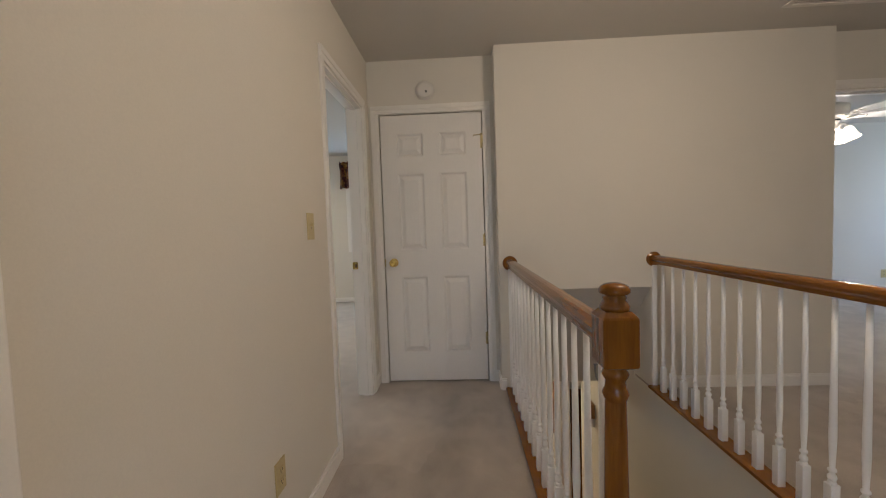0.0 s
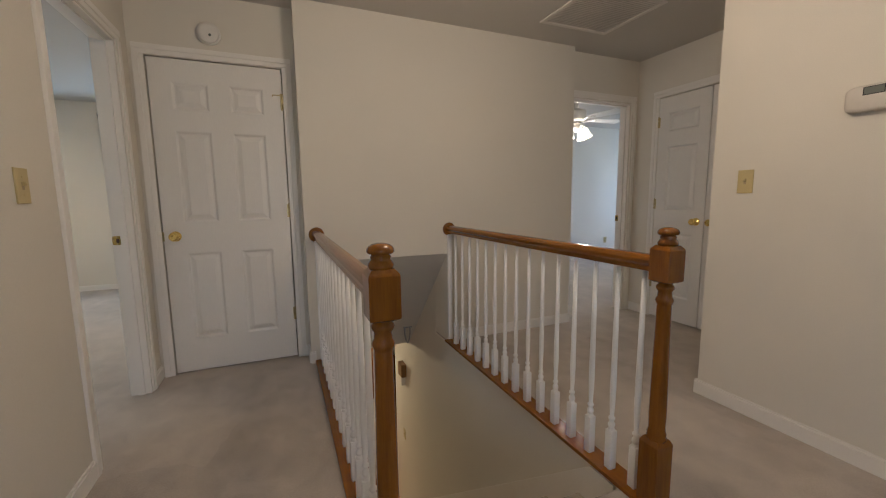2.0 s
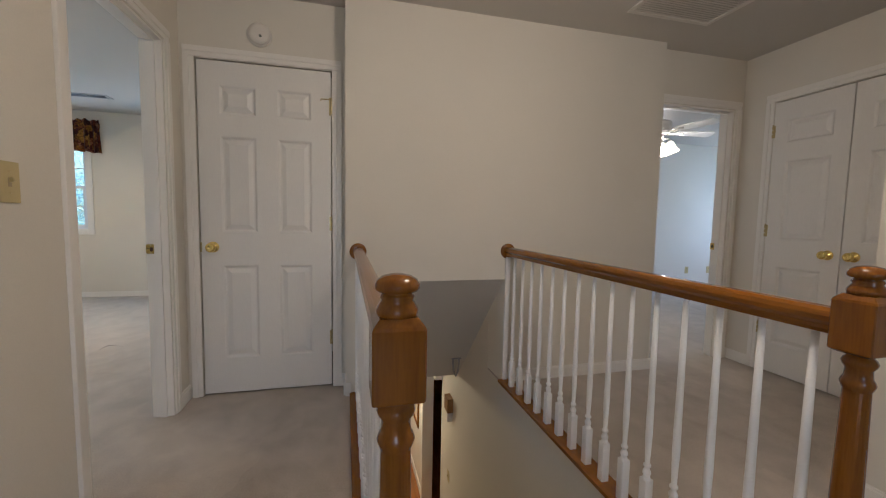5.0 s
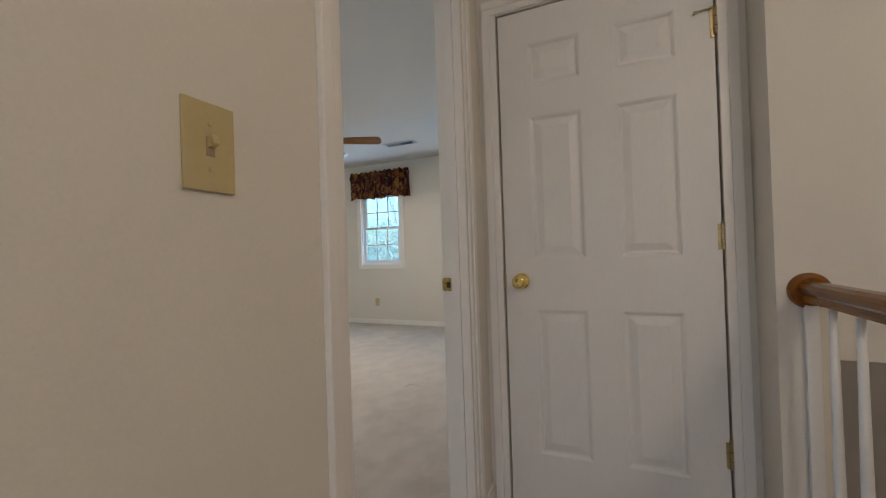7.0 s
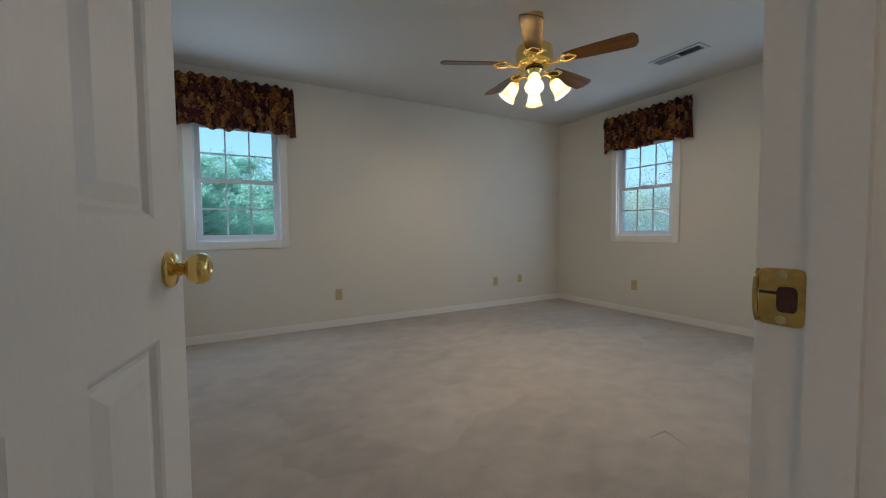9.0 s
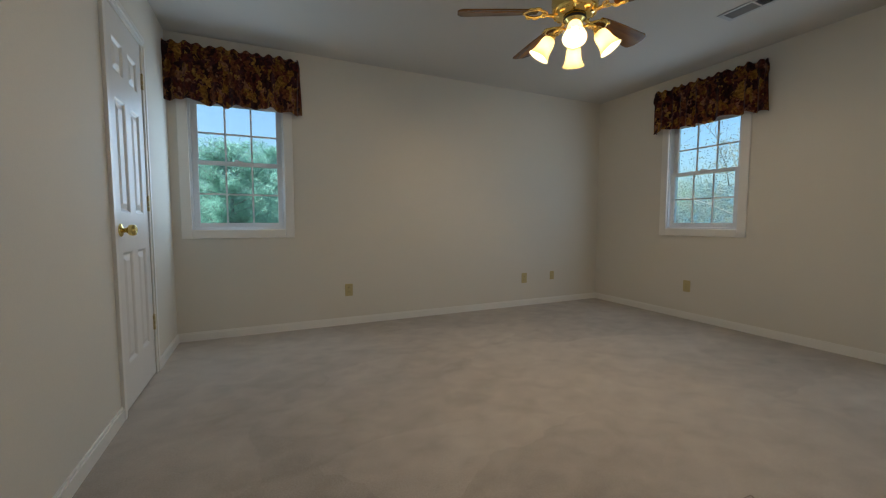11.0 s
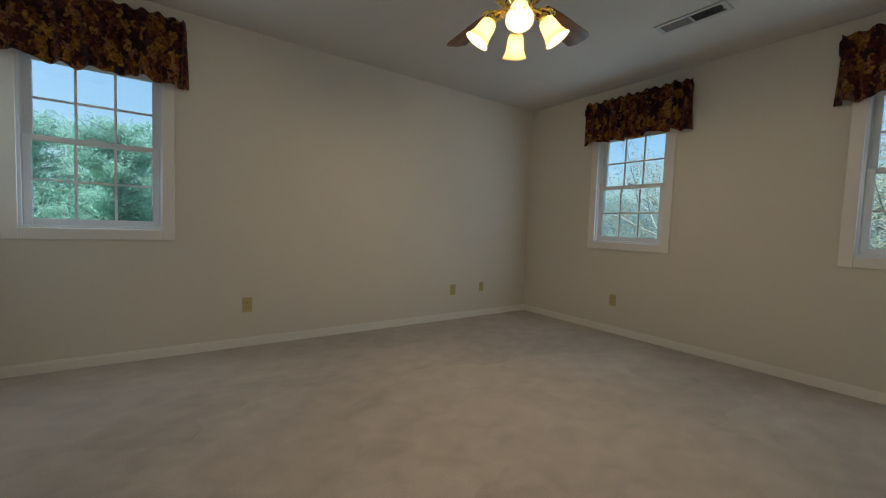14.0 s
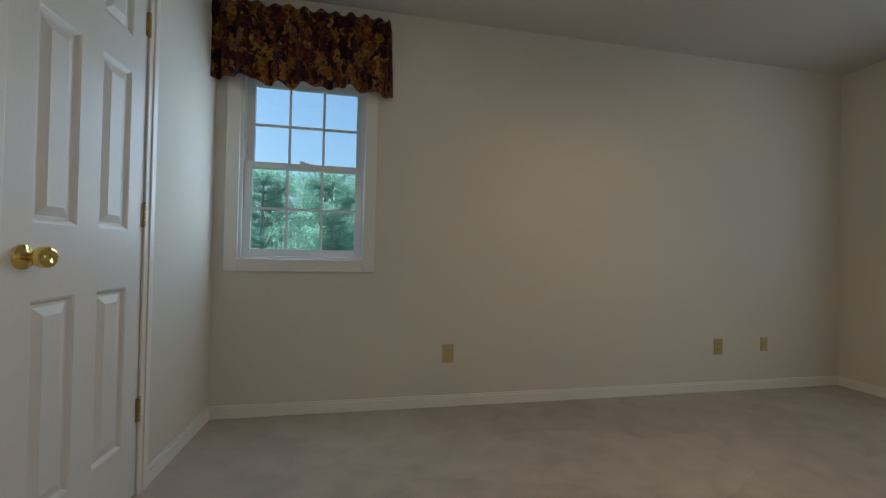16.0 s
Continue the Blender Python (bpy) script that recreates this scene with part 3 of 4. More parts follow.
def leaf_mesh(z, n=8):
    """A hinge leaf with two rounded corners, let into the door edge."""
    r, y0, y1, h = 0.013, -0.0125, 0.0172, 0.047
    ring = [(y1, z - h), (y1, z + h)]
    for cy, cz, a0 in ((y0 + r, z + h - r, 90), (y0 + r, z - h + r, 180)):
        ring += [(cy + r * math.cos(radians(a0 + 90 * k / n)), cz + r * math.sin(radians(a0 + 90 * k / n))) for k in range(n + 1)]
    bm = bmesh.new()
    a, b = [bm.verts.new((-0.0002, y, q)) for y, q in ring], [bm.verts.new((-0.0022, y, q)) for y, q in ring]
    bm.faces.new(a)
    bm.faces.new(b[::-1])
    for k in range(len(ring)):
        bm.faces.new((a[k], a[(k + 1) % len(ring)], b[(k + 1) % len(ring)], b[k]))
    bmesh.ops.recalc_face_normals(bm, faces=list(bm.faces))
    return bm


for z in (1.095, 1.83, 0.335):
    leaf = part("hinge_leaf", leaf_mesh(z), LEAF_BRASS, bed_door, "brass hinge leaf on the door edge")
    for dy, dz in ((0.007, 0.036), (-0.002, 0.0), (0.007, -0.036)):
        part("screw", lathe([(0.0045, 0), (0.0045, 0.001), (0.003, 0.0014)], 10), WORN, leaf, "", False, pose(-0.0022, dy, z + dz, 0, -90))
sp = thing("strike_plate", pose(0, 0, 0), "brass strike plate let into the door jamb", "strike plate")
yj = DL[1] - 0.012
def pierced_plate(outer, inner, thick, n=32):
    """A plate in xz with a rounded hole; outer and inner are (x, z, half width, half height, squareness)."""
    bm = bmesh.new()

    def ring(x, z, w, h, q, y):
        out = []
        for k in range(n):
            c, s = math.cos(2 * math.pi * (k + 0.5) / n), math.sin(2 * math.pi * (k + 0.5) / n)
            out.append(bm.verts.new((x + w * math.copysign(abs(c) ** (2 / q), c), y, z + h * math.copysign(abs(s) ** (2 / q), s))))
        return out
    loops = [ring(*outer, yj + 0.0005), ring(*outer, yj - 0.002), ring(*inner, yj - 0.002), ring(*inner, yj + 0.0005)]
    for a, b in zip(loops, loops[1:]):
        for k in range(n):
            bm.faces.new((a[k], a[(k + 1) % n], b[(k + 1) % n], b[k]))
    return bm


part("plate", pierced_plate((XE + 0.0172, 0.9415, 0.0165, 0.0255, 9), (XE + 0.0215, 0.9395, 0.0075, 0.0115, 4.5), 0.0025), WORN, sp)
part("lip", tube([(XE + 0.001, yj - 0.001, 0.918), (XE - 0.002, yj + 0.001, 0.926), (XE - 0.003, yj + 0.002, 0.9415), (XE - 0.002, yj + 0.001, 0.957), (XE + 0.001, yj - 0.001, 0.965)], 0.003, 8), WORN, sp, "curved brass lip", True)
part("recess", boxes((XE + 0.0140, XE + 0.0290, yj - 0.0009, yj + 0.0, 0.928, 0.951)), mat("bare_mortise", (0.055, 0.018, 0.012), 0.7, var=0.3, fine=200), sp, "dark reddish hole for the latch")
# dark line across the plate from the lip to the hole
part("lip_line", boxes((XE + 0.001, XE + 0.0140, yj - 0.0024, yj - 0.0019, 0.9435, 0.9460)), DARK, sp, "dark line from the lip to the latch hole")
part("screw", lathe([(0.004, 0), (0.004, 0.0012), (0.002, 0.0018)], 10), OLDBRASS, sp, "", False, pose(XE + 0.018, yj - 0.002, 0.9215, 90))
part("screw", lathe([(0.004, 0), (0.004, 0.0012), (0.002, 0.0018)], 10), OLDBRASS, sp, "", False, pose(XE + 0.018, yj - 0.002, 0.9615, 90))

fs = thing("strike_plate", Matrix.Identity(4), "small brass strike plate on the far door jamb", "strike plate")
part("plate", boxes((DB[1] - 0.0145, DB[1] - 0.0115, YK + 0.084, YK + 0.120, 0.912, 0.968), bevel=0.0008), WORN, fs)
part("recess", boxes((DB[1] - 0.0152, DB[1] - 0.0143, YK + 0.094, YK + 0.110, 0.928, 0.952)), DARK, fs, "dark latch hole")

# closet door in the bedroom
panel_door("door_3", pose(DD[0], YS - 0.016, 0), DD[1] - DD[0], "closed white six-panel closet door in the bedroom", side=1, knob_sides=(1,))
# pair of closet doors off the hall
panel_door("door_4", pose(XC + 0.016, DC[1], 0, 0, 0, -90), 0.476, "closed white panelled closet door, one of a pair", cols=1, side=-1, knob_sides=(-1,), group="hall closet doors")
panel_door("door_5", pose(XC + 0.016, DC[0], 0, 0, 0, 90), 0.476, "closed white panelled closet door, one of a pair", cols=1, side=1, knob_sides=(1,), group="hall closet doors")
# door beside the start of the hall
panel_door("door_6", pose(XH + 0.0005, 0.98, 0, 0, 0, 90) @ pose(0, 0.0, 0), 0.77, "closed white six-panel door in the hall wall", side=-1, knob_sides=(-1,), hinges=False)

# ---- windows ----


def window(name, m, glass, label):
    """A double-hung window; local x along the wall, y outwards, z up from the floor."""
    w = thing(name, m, label, "window", kind="structure")
    g, o = glass / 2, glass / 2 + OUT
    c = 0.066
    for x0, x1, z0, z1 in ((-o - c, -o + 0.006, WZ0 - c, WZ1 + c), (o - 0.006, o + c, WZ0 - c, WZ1 + c)):
        part("casing_leg", boxes((x0, x1, -0.017, -0.0005, z0, z1), bevel=0.004), TRIM, w)
    for z0, z1 in ((WZ0 - c, WZ0 + 0.006), (WZ1 - 0.006, WZ1 + c)):
        part("casing_rail", boxes((-o + 0.007, o - 0.007, -0.0165, -0.0005, z0, z1), bevel=0.004), TRIM, w)
    part("window_frame", boxes((-o, -o + 0.02, 0, 0.135, WZ0, WZ1), (o - 0.02, o, 0, 0.135, WZ0, WZ1), (-o + 0.02, o - 0.02, 0, 0.135, WZ1 - 0.02, WZ1), (-o + 0.02, o - 0.02, 0, 0.135, WZ0, WZ0 + 0.02),
                               (-o + 0.02, -o + 0.03, 0.056, 0.062, WZ0 + 0.02, WZ1 - 0.02), (o - 0.03, o - 0.02, 0.056, 0.062, WZ0 + 0.02, WZ1 - 0.02)), VINYL, w)
    zm = 1.462
    for nm, y0, zb, zt, rb, rt in (("lower_sash", 0.024, WZ0 + 0.021, zm + 0.016, 0.042, 0.034), ("upper_sash", 0.063, zm - 0.016, WZ1 - 0.021, 0.034, 0.042)):
        y1 = y0 + 0.031
        xo = o - 0.021
        sash = part(nm, boxes((-xo, -g, y0, y1, zb, zt), (g, xo, y0, y1, zb, zt), (-g, g, y0, y1, zb, zb + rb), (-g, g, y0, y1, zt - rt, zt), bevel=0.002), VINYL, w, "white vinyl sash")
        z0, z1 = zb + rb, zt - rt
        for k in range(3):
            for q in range(2):
                xa, xb = -g + glass * k / 3, -g + glass * (k + 1) / 3
                za, zc = z0 + (z1 - z0) * q / 2, z0 + (z1 - z0) * (q + 1) / 2
                pane = part("pane", boxes((xa + 0.0005, xb - 0.0005, y0 + 0.013, y0 + 0.017, za + 0.0005, zc - 0.0005)), GLASS, sash, "clear glass pane")
                pane.visible_shadow = False
        for k in (1, 2):
            part("muntin", boxes((-g + glass * k / 3 - 0.007, -g + glass * k / 3 + 0.007, y0 + 0.009, y0 + 0.021, z0, z1)), VINYL, sash)
        part("muntin", boxes((-g, g, y0 + 0.008, y0 + 0.022, (z0 + z1) / 2 - 0.007, (z0 + z1) / 2 + 0.007)), VINYL, sash)
        if nm == "lower_sash":
            lock = boxes((-0.03, 0.03, y0 + 0.006, y0 + 0.027, zt, zt + 0.008), bevel=0.002)
            tube([(0.0, y0 + 0.016, zt + 0.008), (-0.012, y0 + 0.014, zt + 0.016), (-0.032, y0 + 0.008, zt + 0.014)], 0.005, 8, lock)
            part("sash_lock", lock, VINYL, sash, "small white sash lock")
    return w


wins = []
for n, (key, nm) in enumerate((("w", "window_1"), ("n1", "window_2"), ("n2", "window_3"))):
    a, b = WIN[key]
    m = pose(XW, (a + b) / 2, 0, 0, 0, 90) if key == "w" else pose((a + b) / 2, YN, 0)
    wins.append(window(nm, m, b - a, "white double-hung window with twelve small panes"))


def valance(m, width, drop0, drop1, seed):
    """A gathered valance on a rod; local x along the wall, y into the room, z up."""
    rng = random.Random(seed)
    v = thing("valance", m, "dark brown and gold floral gathered window valance", "valance", "window valances")
    bm = bmesh.new()
    n, rows = 230, 18
    ph = [rng.uniform(0, 6.28) for _ in range(6)]
    dep = 0.075
    path = []
    total = width + 2 * dep
    for k in range(n + 1):
        s = total * k / n
        if s < dep:
            path.append((-width / 2, s, Vector((-1, 0, 0)), s))
        elif s > total - dep:
            path.append((width / 2, total - s, Vector((1, 0, 0)), s))
        else:
            path.append((-width / 2 + s - dep, dep, Vector((0, 1, 0)), s))
    grid = []
    for r in range(rows + 1):
        f = r / rows
        line = []
        for x, y, nrm, s in path:
            fold = 0.5 * math.sin(s * 66 + ph[0] + 1.6 * math.sin(s * 9 + ph[1])) + 0.55 * math.sin(s * 34 + ph[2] + 1.3 * math.sin(s * 13 + ph[3]) + 0.7 * f)
            amp = 0.013 + 0.025 * f
            if 0.10 < f < 0.24:
                amp *= 0.5
            bulge = 0.012 if 0.1 < f < 0.24 else 0.0
            zt = drop1 + 0.010 * math.sin(s * 75 + ph[4]) + 0.006 * math.sin(s * 31 + ph[5])
            zb = drop0 + 0.011 * math.sin(s * 11 + ph[3]) + 0.009 * math.sin(s * 34 + ph[2] + 1.3 * math.sin(s * 13 + ph[3]) + 0.7)
            p = Vector((x, y, zt + (zb - zt) * f)) + nrm * (amp * fold + bulge)
            p.y = max(p.y, 0.004)
            line.append(bm.verts.new(p))
        grid.append(line)
    for a, b in zip(grid, grid[1:]):
        for k in range(n):
            bm.faces.new((a[k], a[k + 1], b[k + 1], b[k]))
    bmesh.ops.solidify(bm, geom=list(bm.faces), thickness=0.003)
    part("fabric", bm, FABRIC, v, "", True)
    zr = drop1 + (drop0 - drop1) * 0.17
    part("rod", tube([(-width / 2 + 0.012, 0.0, zr), (-width / 2 + 0.012, dep - 0.012, zr), (width / 2 - 0.012, dep - 0.012, zr), (width / 2 - 0.012, 0.0, zr)], 0.006, 8), TRIM, v, "white metal curtain rod")
    return v


valance(pose(XW + 0.0175, 3.715, 0, 0, 0, -90), 0.97, 1.905, 2.345, 3)
valance(pose(-3.355, YN - 0.0175, 0, 0, 0, 180), 0.985, 1.91, 2.32, 8)
valance(pose(-1.475, YN - 0.0175, 0, 0, 0, 180), 0.965, 1.905, 2.33, 5)

# ---- railing round the stairwell ----
RXL, RXR, NY, RZ = 0.343, 1.347, 2.185, 0.920


def baluster_mesh():
    prof = [(0.0, 0.0), (0.010, 0.0), (0.0145, 0.008), (0.0145, 0.016), (0.0085, 0.026), (0.0085, 0.031), (0.0135, 0.036), (0.0135, 0.042), (0.0085, 0.048), (0.0105, 0.10), (0.0125, 0.16), (0.0105, 0.40), (0.0085, 0.66), (0.0, 0.66)]
    bm = boxes((-0.0165, 0.0165, -0.0165, 0.0165, 0.0, 0.165), bevel=0.002)
    lathe([(0.0165, 0.160), (0.011, 0.178)], 14, bm)
    lathe([(r, z + 0.176) for r, z in prof], 14, bm)
    return finish("baluster", bm, SPINDLE, True)


def newel_mesh():
    b = 0.0395
    bm = boxes((-b, b, -b, b, -0.02, 0.262), bevel=0.0025)
    foot = []
    for h, z in ((b - 0.001, 0.2615), (0.031, 0.2765)):
        foot.append([bm.verts.new((x, y, z)) for x, y in ((h, -h), (h, h), (-h, h), (-h, -h))])
    for k in range(4):
        bm.faces.new((foot[0][k], foot[0][(k + 1) % 4], foot[1][(k + 1) % 4], foot[1][k]))
    bm.faces.new(foot[1])
    # square block with tapered ends
    rings = []
    for h, z in ((0.028, 0.858), (b - 0.001, 0.864), (b, 0.867), (b, 0.972), (0.0375, 0.977), (0.028, 0.988)):
        c = h - 0.0025
        rings.append([bm.verts.new((x, y, z)) for x, y in ((h, -c), (h, c), (c, h), (-c, h), (-h, c), (-h, -c), (-c, -h), (c, -h))])
    for lo, hi in zip(rings, rings[1:]):
        for k in range(8):
            bm.faces.new((lo[k], lo[(k + 1) % 8], hi[(k + 1) % 8], hi[k]))
    bm.faces.new(rings[0][::-1])
    bm.faces.new(rings[-1])
    lathe([(0.033, 0.274), (0.034, 0.284), (0.030, 0.290), (0.033, 0.298), (0.030, 0.307), (0.0280, 0.32), (0.0295, 0.37), (0.0280, 0.50), (0.0235, 0.778), (0.027, 0.786), (0.0295, 0.794), (0.027, 0.802), (0.0235, 0.808), (0.0225, 0.826), (0.028, 0.834), (0.030, 0.841), (0.027, 0.848), (0.022, 0.853), (0.022, 0.860)], 28, bm)
    lathe([(0.028, 0.986), (0.032, 0.990), (0.0325, 0.997), (0.028, 1.005), (0.024, 1.011), (0.0265, 1.016), (0.024, 1.020), (0.021, 1.0225), (0.031, 1.0245), (0.0345, 1.029), (0.034, 1.035), (0.030, 1.042), (0.022, 1.047), (0.010, 1.050), (0.0, 1.0505)], 28, bm)
    for f in bm.faces:
        f.smooth = len(f.verts) == 4 and f.calc_area() < 0.0009 and max(v.co.x ** 2 + v.co.y ** 2 for v in f.verts) < 0.00125
    return bm


def rail_section(bm, x, y0, y1, z):
    prof = [(-0.019, -0.030), (0.019, -0.030), (0.021, -0.022), (0.020, -0.012), (0.029, -0.002), (0.031, 0.010), (0.027, 0.021), (0.015, 0.028), (0.0, 0.030), (-0.015, 0.028), (-0.027, 0.021), (-0.031, 0.010), (-0.029, -0.002), (-0.020, -0.012), (-0.021, -0.022)]
    a = [bm.verts.new((x + u, y0, z + v)) for u, v in prof]
    b = [bm.verts.new((x + u, y1, z + v)) for u, v in prof]
    for k in range(len(prof)):
        bm.faces.new((a[k], a[(k + 1) % len(prof)], b[(k + 1) % len(prof)], b[k]))
    bm.faces.new(a)
    bm.faces.new(b[::-1])
    return bm


BAL = baluster_mesh()


def railing(x, inner, label):
    r = thing("railing", pose(x, NY, 0), label, "railing", "stairwell railings")
    ln = YB - NY
    shoe = boxes((-0.052, 0.052, -0.03, ln - 0.002, 0.001, 0.020), bevel=0.003) if inner > 0 else boxes((-0.047, 0.050, -0.03, ln - 0.002, 0.001, 0.020), bevel=0.003)
    part("shoe_board", shoe, OAK_Y, r, "stained oak board under the balusters")
    part("newel_post", newel_mesh(), OAK_Z, r, "turned oak newel post with a mushroom cap", False)
    part("handrail", rail_section(bmesh.new(), 0, 0.04, ln - 0.014, RZ), OAK_Y, r, "stained oak handrail")
    part("rosette", lathe([(0.052, 0), (0.052, 0.007), (0.048, 0.014), (0.038, 0.019), (0.0, 0.019)], 28), OAK_Z, r, "round oak rosette on the wall", False, pose(0, ln, RZ, 90))
    for k in range(15):
        ob = part("baluster", BAL, SPINDLE, r, "", False, pose(0, 0.086 + 0.1205 * k, 0.019))
        ob.scale = (1, 1, 1.033)
    part("half_baluster", boxes((-0.0165, 0.0165, ln - 0.017, ln - 0.001, 0.02, RZ - 0.03), bevel=0.002), SPINDLE, r, "white half post against the wall")
    return r


railing(RXL, 1, "oak and white balustrade along the hall side of the stairwell")
railing(RXR, -1, "oak and white balustrade along the far side of the stairwell")

# facing and skirt of the stairwell
solid("stair_trim", boxes((SX0 - 0.0005, SX0 + 0.012, SY0 + 0.02, YB, -0.24, -0.001)), WALL, "painted facing round the stairwell opening", "trim", "structure")
bm = bmesh.new()
pts = [(2.47, -0.022), (2.34, -0.022), (2.34, -0.30), (5.35, -2.69), (5.35, -2.45)]
for x0, x1 in ((SX1 - 0.014, SX1 - 0.0015),):
    vs = [bm.verts.new((x0, y, z)) for y, z in pts] + [bm.verts.new((x1, y, z)) for y, z in pts]
    for f in ((0, 1, 2, 3, 4), (5, 6, 7, 8, 9), (0, 1, 6, 5), (1, 2, 7, 6), (2, 3, 8, 7), (3, 4, 9, 8), (4, 0, 5, 9)):
        bm.faces.new([vs[k] for k in f])
solid("stair_skirt", bm, TRIM, "white painted sloping skirt board beside the stairs", "trim", "structure")

# ---- plates and fittings ----


def plate_bm(w, h, t=0.006):
    return boxes((-w / 2, w / 2, -t, -0.0003, -h / 2, h / 2), bevel=0.002)


def switch(m, label="ivory toggle light switch on the wall"):
    s = thing("light_switch", m, label, "light switch", "light switches")
    part("plate", plate_bm(0.073, 0.118), IVORY, s)
    # the small shade round the toggle is put into the slot's tan colour
    part("slot", boxes((-0.006, 0.006, -0.0068, -0.0055, -0.013, 0.013)), TAN, s, "slot round the toggle, its shade painted tan")
    bm = boxes((-0.0045, 0.0045, -0.0185, -0.005, -0.004, 0.009), bevel=0.0015)
    part("toggle", bm, IVORY, s, "", False, pose(0, 0, 0.001, -18))
    for z in (-0.03, 0.03):
        part("screw", lathe([(0.0035, 0), (0.0035, 0.001), (0.002, 0.0016)], 10), IVORY, s, "", False, pose(0, -0.006, z, 90))


def outlet(m, label="ivory duplex power outlet low on the wall", mat_=None):
    s = thing("power_outlet", m, label, "power outlet", "power outlets")
    part("plate", plate_bm(0.072, 0.116), mat_ or IVORY, s)
    for z in (-0.0195, 0.0195):
        face = part("receptacle", boxes((-0.0165, 0.0165, -0.0085, -0.0055, z - 0.0135, z + 0.0135), bevel=0.003), mat_ or IVORY, s)
        for x in (-0.0065, 0.0065):
            part("slot", boxes((x - 0.0013, x + 0.0013, -0.0089, -0.008, z - 0.001, z + 0.008)), DARK, face)
        part("ground_hole", lathe([(0.0026, 0), (0.0026, 0.0006)], 10), DARK, face, "", False, pose(0, -0.0083, z - 0.0075, 90))
    part("screw", lathe([(0.003, 0), (0.003, 0.001), (0.0015, 0.0015)], 10), mat_ or IVORY, s, "", False, pose(0, -0.006, 0, 90))


def blank(m, label, w=0.072, h=0.116):
    s = thing("phone_plate", m, label, "wall plate")
    part("plate", plate_bm(w, h, 0.006), IVORY, s)
    part("jack", boxes((-0.009, 0.009, -0.0095, -0.005, -0.008, 0.008), bevel=0.001), IVORY, s)
    for z in (-0.42 * h, 0.42 * h):
        part("screw", lathe([(0.003, 0), (0.003, 0.001), (0.0015, 0.0015)], 10), OLDBRASS, s, "", False, pose(0, -0.006, z * 0.85, 90))


switch(pose(XH, 3.0, 1.215, 0, 0, 90))
switch(pose(XD, 2.53, 1.225, 0, 0, -90))
outlet(pose(XD, 1.885, 0.375, 0, 0, -90))
outlet(pose(XH, 2.60, 0.33, 0, 0, 90))
outlet(pose(XW, 4.618, 0.332, 0, 0, 90))
outlet(pose(XW, 6.646, 0.325, 0, 0, 90))
blank(pose(XW, 7.053, 0.335, 0, 0, 90), "small ivory telephone plate low on the wall", 0.06, 0.10)
outlet(pose(-3.474, YN, 0.332))
tap = thing("outlet_tap", pose(-1.455, YN, 0.34), "tan six-way power outlet tap low on the wall", "power outlet")
part("body", boxes((-0.043, 0.043, -0.034, -0.0005, -0.045, 0.045), bevel=0.006), TAN, tap)
for x in (-0.026, 0.0, 0.026):
    for z in (-0.019, 0.021):
        socket = part("receptacle", boxes((x - 0.0105, x + 0.0105, -0.0355, -0.0335, z - 0.014, z + 0.014), bevel=0.001), TAN, tap)
        for dx in (-0.0055, 0.0055):
            part("slot", boxes((x + dx - 0.0013, x + dx + 0.0013, -0.0361, -0.035, z, z + 0.009)), DARK, socket)
        part("ground_hole", lathe([(0.0028, 0), (0.0028, 0.0006)], 10), DARK, socket, "", False, pose(x, -0.0354, z - 0.007, 90))
coax = thing("coax_plate", pose(-1.155, YN, 0.335), "ivory cable television wall plate low on the wall", "wall plate")
part("plate", plate_bm(0.072, 0.116), IVORY, coax)
jack = part("jack", lathe([(0.0055, 0), (0.0055, 0.003), (0.0045, 0.003), (0.0045, 0.011), (0.0, 0.011)], 12), STEEL, coax, "threaded metal cable jack", False, pose(0, -0.006, 0, 90))
for z in (-0.042, 0.042):
    part("screw", lathe([(0.003, 0), (0.003, 0.001), (0.0015, 0.0015)], 10), IVORY, coax, "", False, pose(0, -0.006, z, 90))
outlet(pose(5.96, R2[3], 0.33), "ivory power outlet in the far bedroom")
outlet(pose(6.42, R2[3], 0.33), "ivory power outlet in the far bedroom")

def pillow(rows, q=5.5, n=48):
    """A soft-edged slab facing -y; each row is (depth, half width, half height)."""
    bm = bmesh.new()
    loops = []
    for y, w, h in rows:
        ring = []
        for k in range(n):
            c, d = math.cos(2 * math.pi * k / n), math.sin(2 * math.pi * k / n)
            ring.append(bm.verts.new((w * math.copysign(abs(c) ** (2 / q), c), -y, h * math.copysign(abs(d) ** (2 / q), d))))
        loops.append(ring)
    for a, b in zip(loops, loops[1:]):
        for k in range(n):
            bm.faces.new((a[k], a[(k + 1) % n], b[(k + 1) % n], b[k]))
    bm.faces.new(loops[-1])
    return bm


REGISTER = mat("register_paint", (0.46, 0.45, 0.43), 0.5, var=0.03, fine=70)
THERMO = mat("thermostat_plastic", (0.62, 0.57, 0.50), 0.4, var=0.02, fine=70)
th = thing("thermostat", pose(XD, 2.068, 1.535, 0, 0, -90), "rounded beige thermostat with a small grey display", "thermostat")
part("base", pillow([(0.0005, 0.090, 0.046), (0.010, 0.090, 0.046)]), THERMO, th, "", True)
part("body", pillow([(0.009, 0.096, 0.052), (0.024, 0.0965, 0.0525), (0.032, 0.094, 0.050), (0.037, 0.089, 0.045), (0.039, 0.082, 0.038)]), THERMO, th, "smooth beige front cover", True)
part("display_frame", boxes((-0.038, 0.027, -0.0402, -0.038, 0.010, 0.042), bevel=0.0008), DARK, th, "dark rim of the display")
